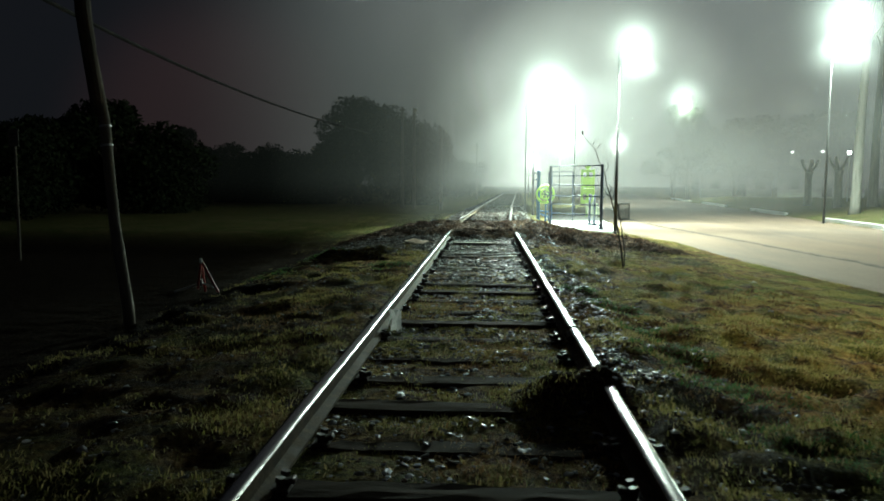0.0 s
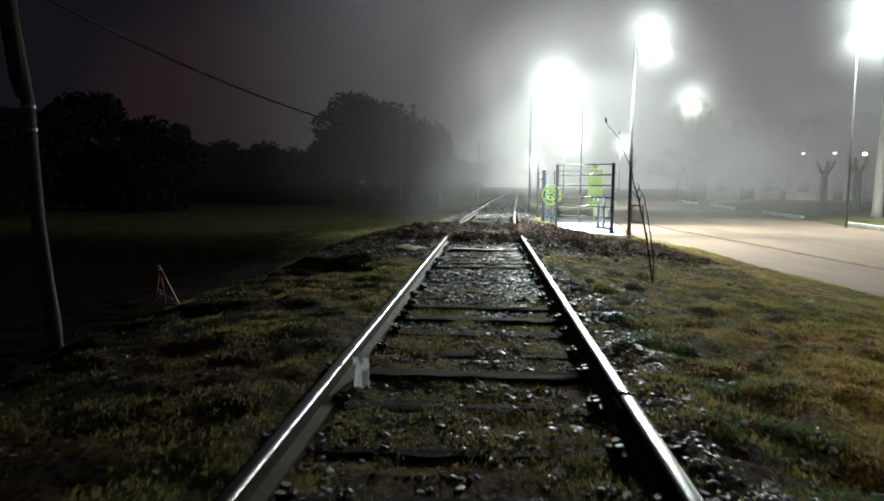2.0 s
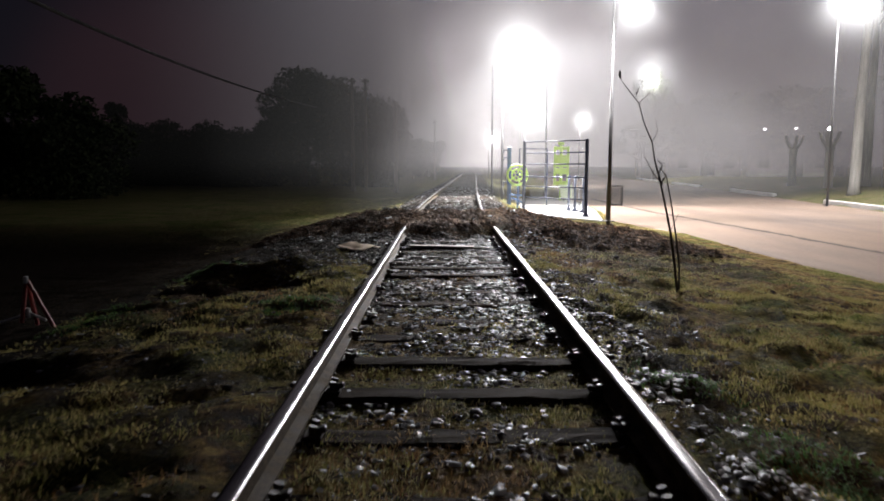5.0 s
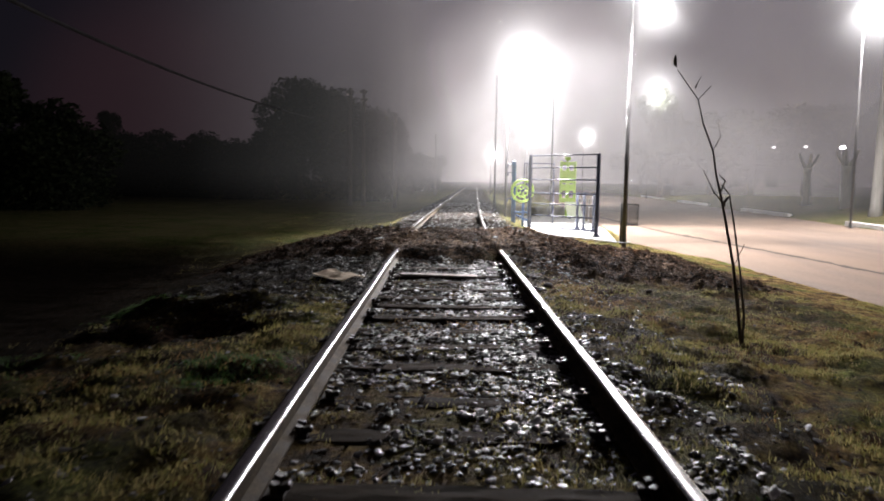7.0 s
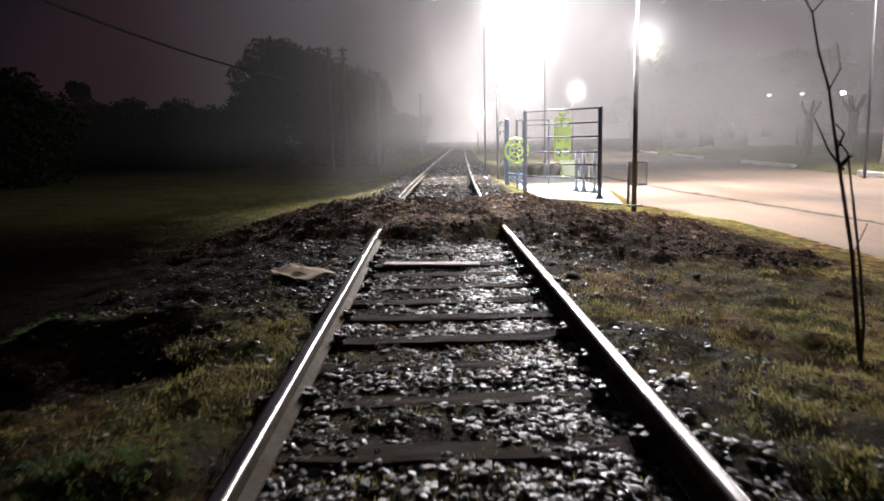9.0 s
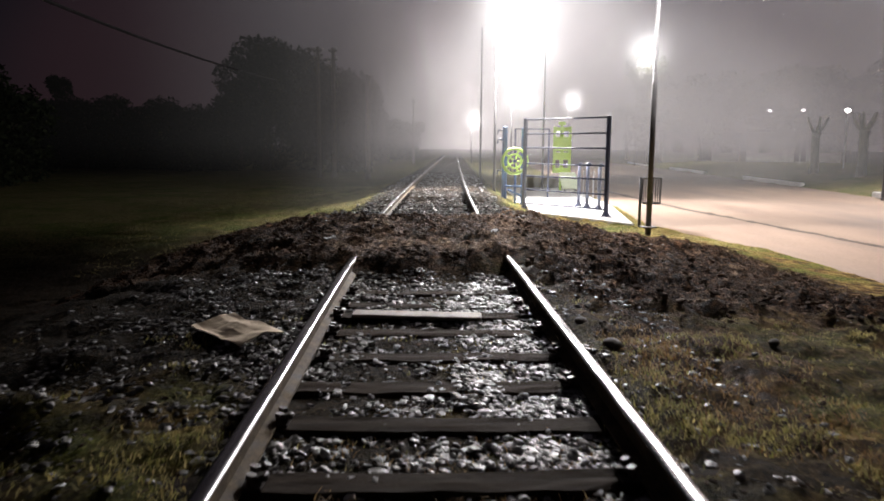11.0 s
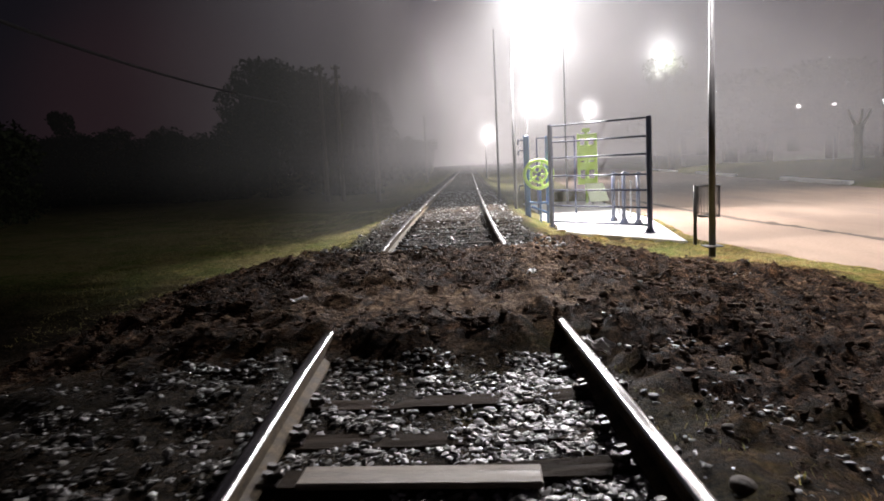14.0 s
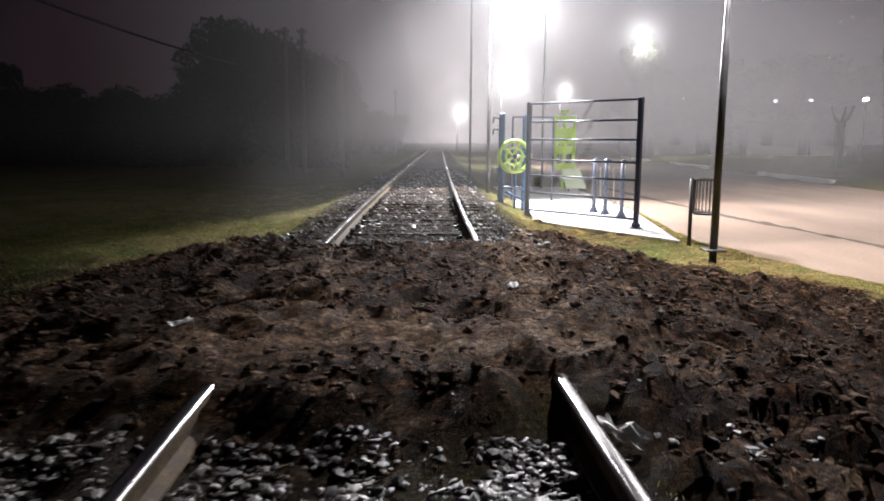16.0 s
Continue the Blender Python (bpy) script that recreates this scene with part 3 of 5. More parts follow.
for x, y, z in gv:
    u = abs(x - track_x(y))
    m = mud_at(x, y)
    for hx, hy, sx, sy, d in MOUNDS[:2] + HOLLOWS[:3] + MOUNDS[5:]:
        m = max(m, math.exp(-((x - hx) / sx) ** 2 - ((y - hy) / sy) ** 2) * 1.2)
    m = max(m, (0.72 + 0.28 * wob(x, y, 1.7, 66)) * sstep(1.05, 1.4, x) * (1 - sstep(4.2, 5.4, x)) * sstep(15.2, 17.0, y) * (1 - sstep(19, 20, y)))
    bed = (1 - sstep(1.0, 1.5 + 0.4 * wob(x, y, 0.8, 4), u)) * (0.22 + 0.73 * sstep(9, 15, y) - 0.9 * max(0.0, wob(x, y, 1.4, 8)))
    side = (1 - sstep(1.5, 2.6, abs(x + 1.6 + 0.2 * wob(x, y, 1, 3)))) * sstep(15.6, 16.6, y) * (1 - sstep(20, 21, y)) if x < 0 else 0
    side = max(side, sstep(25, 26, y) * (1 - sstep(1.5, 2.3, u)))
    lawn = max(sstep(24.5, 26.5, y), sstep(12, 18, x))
    # shade left of the line painted in with the dark bed colour
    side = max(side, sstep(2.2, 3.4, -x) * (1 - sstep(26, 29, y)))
    # bare trodden soil in a strip along the rails; shade towards the ditch, painted as dark soil
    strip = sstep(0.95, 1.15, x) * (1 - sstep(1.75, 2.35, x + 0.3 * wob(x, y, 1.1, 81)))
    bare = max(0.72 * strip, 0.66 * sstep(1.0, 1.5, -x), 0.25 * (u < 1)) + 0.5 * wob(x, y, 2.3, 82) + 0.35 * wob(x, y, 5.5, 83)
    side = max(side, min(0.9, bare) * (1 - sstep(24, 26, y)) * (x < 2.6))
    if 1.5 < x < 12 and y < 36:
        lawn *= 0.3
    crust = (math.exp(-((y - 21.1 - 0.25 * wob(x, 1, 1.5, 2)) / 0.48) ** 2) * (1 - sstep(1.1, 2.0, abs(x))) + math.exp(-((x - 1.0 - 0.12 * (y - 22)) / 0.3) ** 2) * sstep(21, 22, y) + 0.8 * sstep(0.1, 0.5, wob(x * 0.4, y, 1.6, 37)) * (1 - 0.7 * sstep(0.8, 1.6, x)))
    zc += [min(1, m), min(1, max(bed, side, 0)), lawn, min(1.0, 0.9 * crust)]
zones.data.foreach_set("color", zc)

# road of packed gravel, with the ridge that a grader left along it
ROAD_Y = [-60, 0, 15, 20, 24, 28, 31, 36, 46, 60, 100, 170]
ROAD_X = [9.0, 8.2, 7.2, 6.5, 6.25, 5.95, 5.55, 6.2, 6.9, 8.2, 12.0, 19.0]
rv, rf = [], []
ry = spaced([(-60, 4), (8, 0.25), (40, 1.0), (70, 5), (170, 1)])
cols = 34
for y in ry:
    x0 = float(np.interp(y, ROAD_Y, ROAD_X)) + 0.16 * wob(1, y, 1.1, 2) + 0.09 * wob(1, y, 4.0, 2)
    x1 = kerb_x(y) + 0.02
    for i in range(cols):
        s = i / (cols - 1)
        x = x0 + (x1 - x0) * s ** 1.3
        rv.append((x, y, -0.668 + 0.05 * math.sin(math.pi * s) - (0.05 if i == 0 else 0) + 0.012 * wob(x, y, 0.9, 6) + 0.006 * wob(x, y, 3.5, 6)))
rf = [(j * cols + i, j * cols + i + 1, (j + 1) * cols + i + 1, (j + 1) * cols + i) for j in range(len(ry) - 1) for i in range(cols - 1)]
road = tagged(new("road", mesh("road", rv, rf, ROAD, True)), "wide unpaved road of pale tan packed gravel", "road", kind="structure")
rv, rf = [], []
for j, y in enumerate(np.arange(12, 46, 0.14)):
    x = float(np.interp(y, [12, 19, 28, 34, 46], [9.35, 9.1, 8.55, 8.0, 7.9])) + 0.1 * wob(2, y, 0.9, 3)
    for k, o in enumerate((-0.14, -0.06, 0.0, 0.07, 0.15)):
        hgt = (0, 0.02, 0.038, 0.02, 0)[k] * (1 + 0.9 * wob(k, y, 2.3, 5))
        rv.append((x + o * (1 + 0.4 * wob(k, y, 2.0, 8)), y, -0.655 + hgt + 0.05 * math.sin(0.35)))
    if j:
        rf += [((j - 1) * 5 + k, (j - 1) * 5 + k + 1, j * 5 + k + 1, j * 5 + k) for k in range(4)]
ridge = new("earth_ridge", mesh("earth_ridge", rv, rf, RIDGE, True))
ridge.parent = road


def kerb(y0, y1):
    bm = bmesh.new()
    n = max(2, int((y1 - y0) / 1.0))
    rings = []
    for i in range(n + 1):
        y = y0 + (y1 - y0) * i / n
        x, g = kerb_x(y), -0.66
        rings.append([bm.verts.new((x + o, y, g + h)) for o, h in ((-0.02, -0.05), (0.0, 0.17), (0.03, 0.20), (0.20, 0.20), (0.22, 0.1), (0.22, -0.05))])
    for a, b in zip(rings, rings[1:]):
        for k in range(6):
            bm.faces.new((a[k], a[(k + 1) % 6], b[(k + 1) % 6], b[k]))
    bm.faces.new(rings[0])
    bm.faces.new(rings[-1][::-1])
    return tagged(part("kerb", bm, KERB), "white-painted concrete kerb along the road", "kerb", "kerbs of the road", "structure")


for y0, y1 in ((30.0, 41.8), (49.2, 58.5), (67.9, 80.0), (88, 104)):
    kerb(y0, y1)

# ---------------------------------------------------------------- the track
def rail(points, label):
    """A flat-bottomed steel rail swept along points (x, y, z of its running surface)."""
    prof = [(-0.028, 0.0), (0.028, 0.0), (0.036, -0.010), (0.036, -0.038), (0.011, -0.052), (0.009, -0.118), (0.062, -0.140), (0.064, -0.152),
            (-0.064, -0.152), (-0.062, -0.140), (-0.009, -0.118), (-0.011, -0.052), (-0.036, -0.038), (-0.036, -0.010)]
    ob = thing("rail", (points[0][0], points[0][1], points[0][2]), label, "rail", "rails of the track")
    o = Vector(points[0])
    body, head = bmesh.new(), bmesh.new()
    rows, tops = [], []
    for i, p in enumerate(points):
        a, b = Vector(points[max(0, i - 1)]), Vector(points[min(len(points) - 1, i + 1)])
        d = (b - a).normalized()
        side = Vector((d.y, -d.x, 0)).normalized()
        rows.append([body.verts.new(Vector(p) - o + side * u + Vector((0, 0, v))) for u, v in prof])
        tops.append([head.verts.new(Vector(p) - o + side * u + Vector((0, 0, v))) for u, v in ((-0.0372, -0.010), (-0.031, 0.001), (-0.014, 0.0032), (0.014, 0.0032), (0.031, 0.001), (0.0372, -0.010))])
    n = len(prof)
    for a, b in zip(rows, rows[1:]):
        for k in range(n):
            body.faces.new((a[k], a[(k + 1) % n], b[(k + 1) % n], b[k]))
    body.faces.new(rows[0])
    body.faces.new(rows[-1][::-1])
    for a, b in zip(tops, tops[1:]):
        for k in range(5):
            head.faces.new((a[k], a[k + 1], b[k + 1], b[k]))
    part("rail_body", body, RAIL_SIDE, ob, "brown rusted web and foot")
    part("running_surface", head, RAIL_HEAD, ob, "bright worn steel top", True)
    return ob


GAUGE = 0.872


def line(side, y0, y1, step=1.0, dip=None):
    pts = []
    n = max(2, int((y1 - y0) / step))
    for i in range(n + 1):
        y = y0 + (y1 - y0) * i / n
        z = 0.004 * wob(side, y, 0.5, 3)
        if dip:
            z -= dip * sstep(y1 - 1.6, y1, y)
        if y > 24:
            z += 0.03
        pts.append((track_x(y) + side * GAUGE + 0.006 * wob(side, y, 0.4, 6), y, z))
    return pts


rail(line(-1, -4, 20.9, 0.8, 0.02), "worn steel rail running into the dug earth")
rail(line(1, -4, 7.24, 0.8), "worn steel rail partly covered with earth")
rail(line(1, 7.32, 20.9, 0.8, 0.02), "worn steel rail with a shiny top, broken joint at one end")
rail(line(-1, 24.6, 120, 2.0), "steel rail coming out of the earth past the crossing")
rail(line(1, 25.25, 120, 2.0), "steel rail with its cut end standing proud of the earth")

# joint bars on the cut rails
for sx, y in ((1, 7.28), (1, 25.4)):
    bm = bmesh.new()
    box(bm, (0.10, 0.26, 0.085), (0, 0, 0), (0, 0, 0), 0.012)
    for k in (-0.09, 0.09):
        tube(bm, [(-0.07, k, 0), (0.07, k, 0)], 0.016, 6)
    ob = tagged(part("rail_joint", bm, IRON), "dark rusted fishplate joint bolted on the rail", "rail joint")
    ob.matrix_basis = pose(track_x(y) + sx * GAUGE, y, -0.085)


def sleeper_mesh(seed, length=2.6, w=0.24, h=0.2):
    rnd = random.Random(seed)
    bm = bmesh.new()
    n = 14
    rings = []
    for i in range(n + 1):
        x = -length / 2 + length * i / n
        j = lambda s: rnd.uniform(-s, s)
        rings.append([bm.verts.new((x, yy + j(0.010), zz + j(0.007))) for yy, zz in
                      ((-w / 2, -h), (-w / 2, -0.035), (-w / 2 + 0.03, -0.004), (-0.03, 0.0), (0.04, -0.004), (w / 2 - 0.03, -0.002), (w / 2, -0.03), (w / 2, -h))])
    for a, b in zip(rings, rings[1:]):
        for k in range(8):
            bm.faces.new((a[k], a[(k + 1) % 8], b[(k + 1) % 8], b[k]))
    bm.faces.new(rings[0])
    bm.faces.new(rings[-1][::-1])
    return finish(bm, "sleeper_body", WOOD_OLD, False)


def clip_mesh():
    bm = bmesh.new()
    box(bm, (0.09, 0.15, 0.022), (0, 0, 0.012), (0, 0, 0), 0.006)
    for y in (-0.04, 0.045):
        tube(bm, [(0.0, y, 0.0), (0.0, y, 0.055)], 0.017, 6)
        tube(bm, [(0.0, y, 0.05), (-0.004, y, 0.07)], 0.024, 6)
    box(bm, (0.07, 0.055, 0.03), (-0.03, 0, 0.035), (0, 18, 0), 0.008)
    return finish(bm, "rail_clip", IRON, False)


SLEEPERS = [0.7, 1.4, 2.1, 2.8, 3.5, 4.15, 4.8, 5.45, 6.1, 6.8, 7.53, 8.22, 8.97, 9.72, 10.37, 11.08, 11.85, 12.46, 13.25, 13.9, 14.5, 15.06, 15.7, 16.3, 16.92, 17.58, 18.08, 18.55, 19.12, 19.7]
SLEEPERS += [25.6 + 0.64 * k for k in range(34)]
bodies = [sleeper_mesh(s) for s in range(5)]
clip = clip_mesh()
rnd = random.Random(4)
for i, y in enumerate(SLEEPERS):
    ob = thing("sleeper", (track_x(y) + rnd.uniform(-0.03, 0.03), y, -0.160 - 0.07 * (19.4 < y < 20) + rnd.uniform(-0.022, 0.008)), "old dark weathered wooden sleeper half buried in ballast", "sleeper", "sleepers of the track", rnd.uniform(-1.2, 1.2))
    b = new("sleeper_body", bodies[i % 5])
    b.parent = ob
    for s in (-1, 1):
        for inner in (-1, 1):
            if y > 34 or rnd.random() < 0.1:
                continue
            c = new("rail_clip", clip)
            c.parent = ob
            c.matrix_basis = pose(s * GAUGE + inner * s * -0.095, rnd.uniform(-0.03, 0.03), -0.004, 0, 0, 0 if inner * s > 0 else 180)

bm = bmesh.new()
box(bm, (1.04, 0.19, 0.03), (0, 0, 0.015), (0, 0, 0), 0.008)
plank = tagged(part("plank", bm, WOOD_PALE), "pale grey loose wooden plank lying between the rails", "plank")
plank.matrix_basis = pose(-0.14, 18.0, -0.152, 0, 0.5, -4)


def ico():
    bm = bmesh.new()
    bmesh.ops.create_icosphere(bm, subdivisions=1, radius=1.0)
    v = np.array([x.co[:] for x in bm.verts])
    f = np.array([[x.index for x in p.verts] for p in bm.faces])
    bm.free()
    return v, f


ICO_V, ICO_F = ico()


def scatter(name, places, mat, lo, hi, flat, label, category, seed, power=2.0, lift=0.3, jag=0.9):
    """Many small lumps joined as one: each a squashed, angular pebble."""
    r = np.random.RandomState(seed)
    vs, fs = [], []
    for i, (x, y, z) in enumerate(places):
        s = lo + (hi - lo) * r.rand() ** power
        v = ICO_V * (1 + jag * (r.rand(len(ICO_V), 1) - 0.5)) * np.array([1, r.uniform(0.45, 1), r.uniform(flat, flat + 0.3)]) * s
        a, t = r.uniform(0, 6.283), r.uniform(-0.5, 0.5)
        ca, sa, ct, st = math.cos(a), math.sin(a), math.cos(t), math.sin(t)
        rot = np.array([[ca, -sa, 0], [sa, ca, 0], [0, 0, 1]]) @ np.array([[1, 0, 0], [0, ct, -st], [0, st, ct]])
        vs.append(v @ rot.T + (x, y, z + s * lift))
        fs.append(ICO_F + i * len(ICO_V))
    me = mesh(name, np.concatenate(vs).tolist(), np.concatenate(fs).tolist(), mat)
    return tagged(new(name, me), label, category, kind="stuff")


rnd = random.Random(11)


def packed(x, y):
    """1 where the dug earth has been trodden to a pale crust."""
    band = math.exp(-((y - 21.1 - 0.25 * wob(x, 1, 1.5, 2)) / 0.48) ** 2) * (1 - sstep(1.1, 2.0, abs(x)))
    rut = math.exp(-((x - 1.0 - 0.12 * (y - 22)) / 0.3) ** 2) * sstep(21, 22, y)
    return min(1.0, band + rut)


def spots(n, x0, x1, y0, y1, keep):
    out = []
    while len(out) < n:
        x, y = rnd.uniform(x0, x1), rnd.uniform(y0, y1)
        if rnd.random() < keep(x, y):
            out.append((x, y, height(x, y)))
    return out


def ballast_density(x, y):
    if abs(abs(x) - GAUGE) < 0.05:
        return 0
    if x > 0.25:
        d = sstep(9.0, 15.0, y) * (1.0 if x < GAUGE else 0.06)
    elif x > -GAUGE:
        d = 0.35 * sstep(9.0, 15.0, y) + 0.15 * sstep(2, 8, y)
    else:
        d = (0.50 if x > -1.9 else 0.26 * sstep(-3.3, -2.4, x)) * sstep(14.2, 16.6, y)
    d = max(d, 0.5 * (1 if x > 0.9 and 5.5 < y < 14 and x < 1.35 + 0.25 * wob(x, y, 1.2, 5) else 0), 0.10 if abs(x) < GAUGE else 0.015)
    return d * (0.12 + 0.88 * (wob(x, y, 2.2, 21) + 0.5 * wob(x, y, 6.0, 22) > -0.02))


stones = spots(22000, -3.3, 2.0, 3.0, 20.0, ballast_density)
pale_stones = spots(6500, 0.0, 0.83, 10.0, 20.0, lambda x, y: sstep(10.5, 15.0, y) * (1 - sstep(19.3, 19.8, y)) * sstep(0.0, 0.35, x + 0.15 * wob(x, y, 1.3, 61)))
scatter("ballast", pale_stones, STONE_PALE, 0.012, 0.033, 0.14, "pale ballast stones heaped beside the rail", "ballast stones", 15)
scatter("ballast", stones, STONE, 0.010, 0.033, 0.16, "wet grey broken ballast stones between and beside the rails", "ballast stones", 5)
far_stones = [(track_x(y) + x, y, height(track_x(y) + x, y)) for x, y in ((rnd.uniform(-1.9, 1.7), 25.2 + 26 * rnd.random() ** 1.4) for _ in range(5200))]
# paler stone colour stands in for glints on the far ballast
scatter("ballast", far_stones, STONE_PALE, 0.016, 0.045, 0.35, "wet grey ballast stones past the crossing, coloured paler for their glints", "ballast stones", 6)
clods = spots(11000, -4.6, 5.3, 17.4, 27.0, lambda x, y: mud_at(x, y) * (0.3 + 0.7 * (wob(x, y, 1.5, 31) > -0.1)) * (1 - 0.85 * packed(x, y)))
clods += [(0.68 + rnd.gauss(0, 0.2), 5.58 + rnd.gauss(0, 0.2), 0) for _ in range(420)]
clods = [(x, y, height(x, y)) for x, y, z in clods]
scatter("earth_clods", clods, CLOD, 0.006, 0.046, 0.45, "dark lumpy clods of dug earth over the crossing", "earth clods", 7, 4.0, -0.15, 0.55)
lumps = spots(1700, -4.4, 5.2, 17.8, 26.6, lambda x, y: mud_at(x, y) * (wob(x, y, 1.1, 71) > 0.0))
scatter("earth_clods", lumps, CLOD_DRY, 0.014, 0.062, 0.3, "larger brown clods turned up in the dug earth", "earth clods", 17, 3.0, -0.1, 0.55)
bits = spots(900, -4.5, 5.0, 17.5, 27, lambda x, y: mud_at(x, y) * (0.25 + 0.75 * (wob(x, y, 0.9, 95) > 0)))
scatter("pebbles", bits, STONE, 0.005, 0.024, 0.3, "pale pebbles strewn over the dug earth", "pebbles", 8, 3.0)
bits = spots(420, 1.02, 2.4, 3.4, 11.5, lambda x, y: (1 - sstep(1.5, 2.3, x)) * (0.2 + 0.8 * (wob(x, y, 1.6, 91) > 0)))
scatter("pebbles", bits, STONE_PALE, 0.008, 0.034, 0.16, "flat pale stones lying in the bare strip beside the rail", "pebbles", 19, 2.5, 0.25)
bits = spots(260, -3.6, 6.0, 3, 18, lambda x, y: 0.5)
scatter("pebbles", bits, STONE, 0.008, 0.030, 0.4, "pale pebbles strewn over the dry grass", "pebbles", 9, 3.0)


crumbs = spots(15000, -4.4, 5.2, 17.3, 27.0, lambda x, y: mud_at(x, y) * (1 - 0.9 * packed(x, y)))
scatter("earth_crumbs", crumbs, CLOD_DRY, 0.005, 0.026, 0.3, "fine brown crumbs of dug earth over the crossing", "earth crumbs", 27, 2.0, 0.1, 0.8)
crumbs = spots(15000, -3.4, 5.4, 2.6, 19.0, lambda x, y: (1.0 if x < 2.4 else 0.35) * (0.25 + 0.75 * (wob(x, y, 2.0, 97) > -0.1)) * (abs(abs(x) - GAUGE) > 0.06))
scatter("earth_crumbs", crumbs, CLOD, 0.005, 0.021, 0.25, "dark crumbs of soil and dead litter along the track", "earth crumbs", 28, 2.0, 0.1, 0.8)


def blades(name, places, mat, lo, hi, label, seed, per=7, spread=0.05, flat=0.9):
    r = np.random.RandomState(seed)
    vs, fs = [], []
    n = 0
    for x, y, z in places:
        for _ in range(per):
            a, l = r.uniform(0, 6.283), lo + (hi - lo) * r.rand()
            bx, by = x + r.normal(0, spread), y + r.normal(0, spread)
            lean = r.uniform(0.92, max(flat, 0.96)) * l
            dx, dy, w = math.cos(a) * lean, math.sin(a) * lean, r.uniform(0.0014, 0.0032)
            px, py = -math.sin(a) * w, math.cos(a) * w
            h = math.sqrt(max(l * l - lean * lean, 0.0004))
            vs += [(bx - px, by - py, z - 0.01), (bx + px, by + py, z - 0.01), (bx + dx * 0.45 + px, by + dy * 0.45 + py, z + h * 0.7),
                   (bx + dx * 0.45 - px, by + dy * 0.45 - py, z + h * 0.7), (bx + dx, by + dy, z + h)]
            fs += [(n, n + 1, n + 2, n + 3), (n + 3, n + 2, n + 4)]
            n += 5
    return tagged(new(name, mesh(name, vs, fs, mat)), label, "grass", kind="stuff")


def verge(x, y):
    u = abs(x)
    if mud_at(x, y) > 0.25 or abs(u - GAUGE) < 0.06:
        return 0
    p = 0.04 + 0.96 * sstep(0.02, 0.30, wob(x, y, 1.2, 41) + 0.6 * wob(x, y, 4.0, 43))
    if x < -2.3:
        p *= 0.25
    if x > 1 and y > 15.8:
        p *= 0.3
    if u < 1.0:
        p *= 1.0 * (1 - sstep(9, 14, y)) + 0.06
    if x < -1 and y > 15.5:
        p *= 0.15
    return p


blades("grass", spots(16000, 0.95, 7.0, 1.8, 19.5, verge), BLADE, 0.012, 0.044, "short dry yellow-green grass beside the track", 1, 8, 0.05, 0.985)
blades("grass", spots(6500, -4.6, 0.95, 2.0, 18.0, verge), BLADE, 0.012, 0.046, "short dry brownish grass beside and between the rails", 2, 8, 0.05, 0.985)
blades("grass", spots(1800, 2.2, 6.6, 24.8, 33.0, lambda x, y: 0.0 if (mud_at(x, y) > 0.2 or x > float(np.interp(y, ROAD_Y, ROAD_X))) else 1.0), BLADE, 0.03, 0.08, "dry yellow grass beside the exercise yard", 3, 8, 0.05, 0.95)
blades("grass", spots(2600, -6.5, -1.6, 25.6, 46.0, lambda x, y: 0.3 + 0.7 * (wob(x, y, 0.9, 51) > 0)), BLADE, 0.03, 0.09, "dim grass along the far track bank", 6, 7, 0.07, 0.95)
green_at = [(1.82, 6.19, 0.22), (2.05, 5.05, 0.25), (1.75, 8.2, 0.22), (1.35, 10.6, 0.16), (-3.3, 15.9, 0.25), (-3.5, 13.2, 0.3), (-1.5, 12.9, 0.2), (1.7, 7.2, 0.2), (4.2, 12.2, 0.4), (1.6, 9.3, 0.2)]
tufts = [(cx + rnd.gauss(0, s), cy + rnd.gauss(0, s)) for cx, cy, s in green_at for _ in range(130)]
blades("weeds", [(x, y, height(x, y)) for x, y in tufts if abs(abs(x) - GAUGE) > 0.07], BLADE_GREEN, 0.02, 0.075, "small green weeds growing in the verge", 4, 9, 0.03, 0.8)

rust_at = [(0.15, 14.9, 0.34, 0.3), (0.3, 7.2, 0.3, 0.6), (0.2, 4.4, 0.35, 0.5), (-0.3, 9.4, 0.3, 0.3), (1.9, 15.9, 0.45, 0.5), (1.5, 17.0, 0.2, 0.4), (3.3, 9.2, 0.7, 0.5), (4.4, 10.6, 0.7, 0.4), (3.0, 12.0, 0.5, 0.4), (2.2, 6.1, 0.5, 0.3), (-1.9, 8.6, 0.45, 0.6), (-2.0, 12.8, 0.5, 0.6), (4.6, 15.6, 0.6, 0.3), (3.3, 26.9, 0.5, 0.3), (4.6, 26.2, 0.6, 0.3), (2.6, 28.0, 0.25, 0.6)]
dead = [(rnd.gauss(cx, sx), rnd.gauss(cy, sy)) for cx, cy, sx, sy in rust_at for _ in range(150)]
blades("grass", [(x, y, height(x, y)) for x, y in dead if abs(abs(x) - GAUGE) > 0.07], BLADE_RUST, 0.02, 0.06, "withered rusty brown grass in patches on the verge", 14, 9, 0.045, 0.97)

# ---------------------------------------------------------------- things on the ground


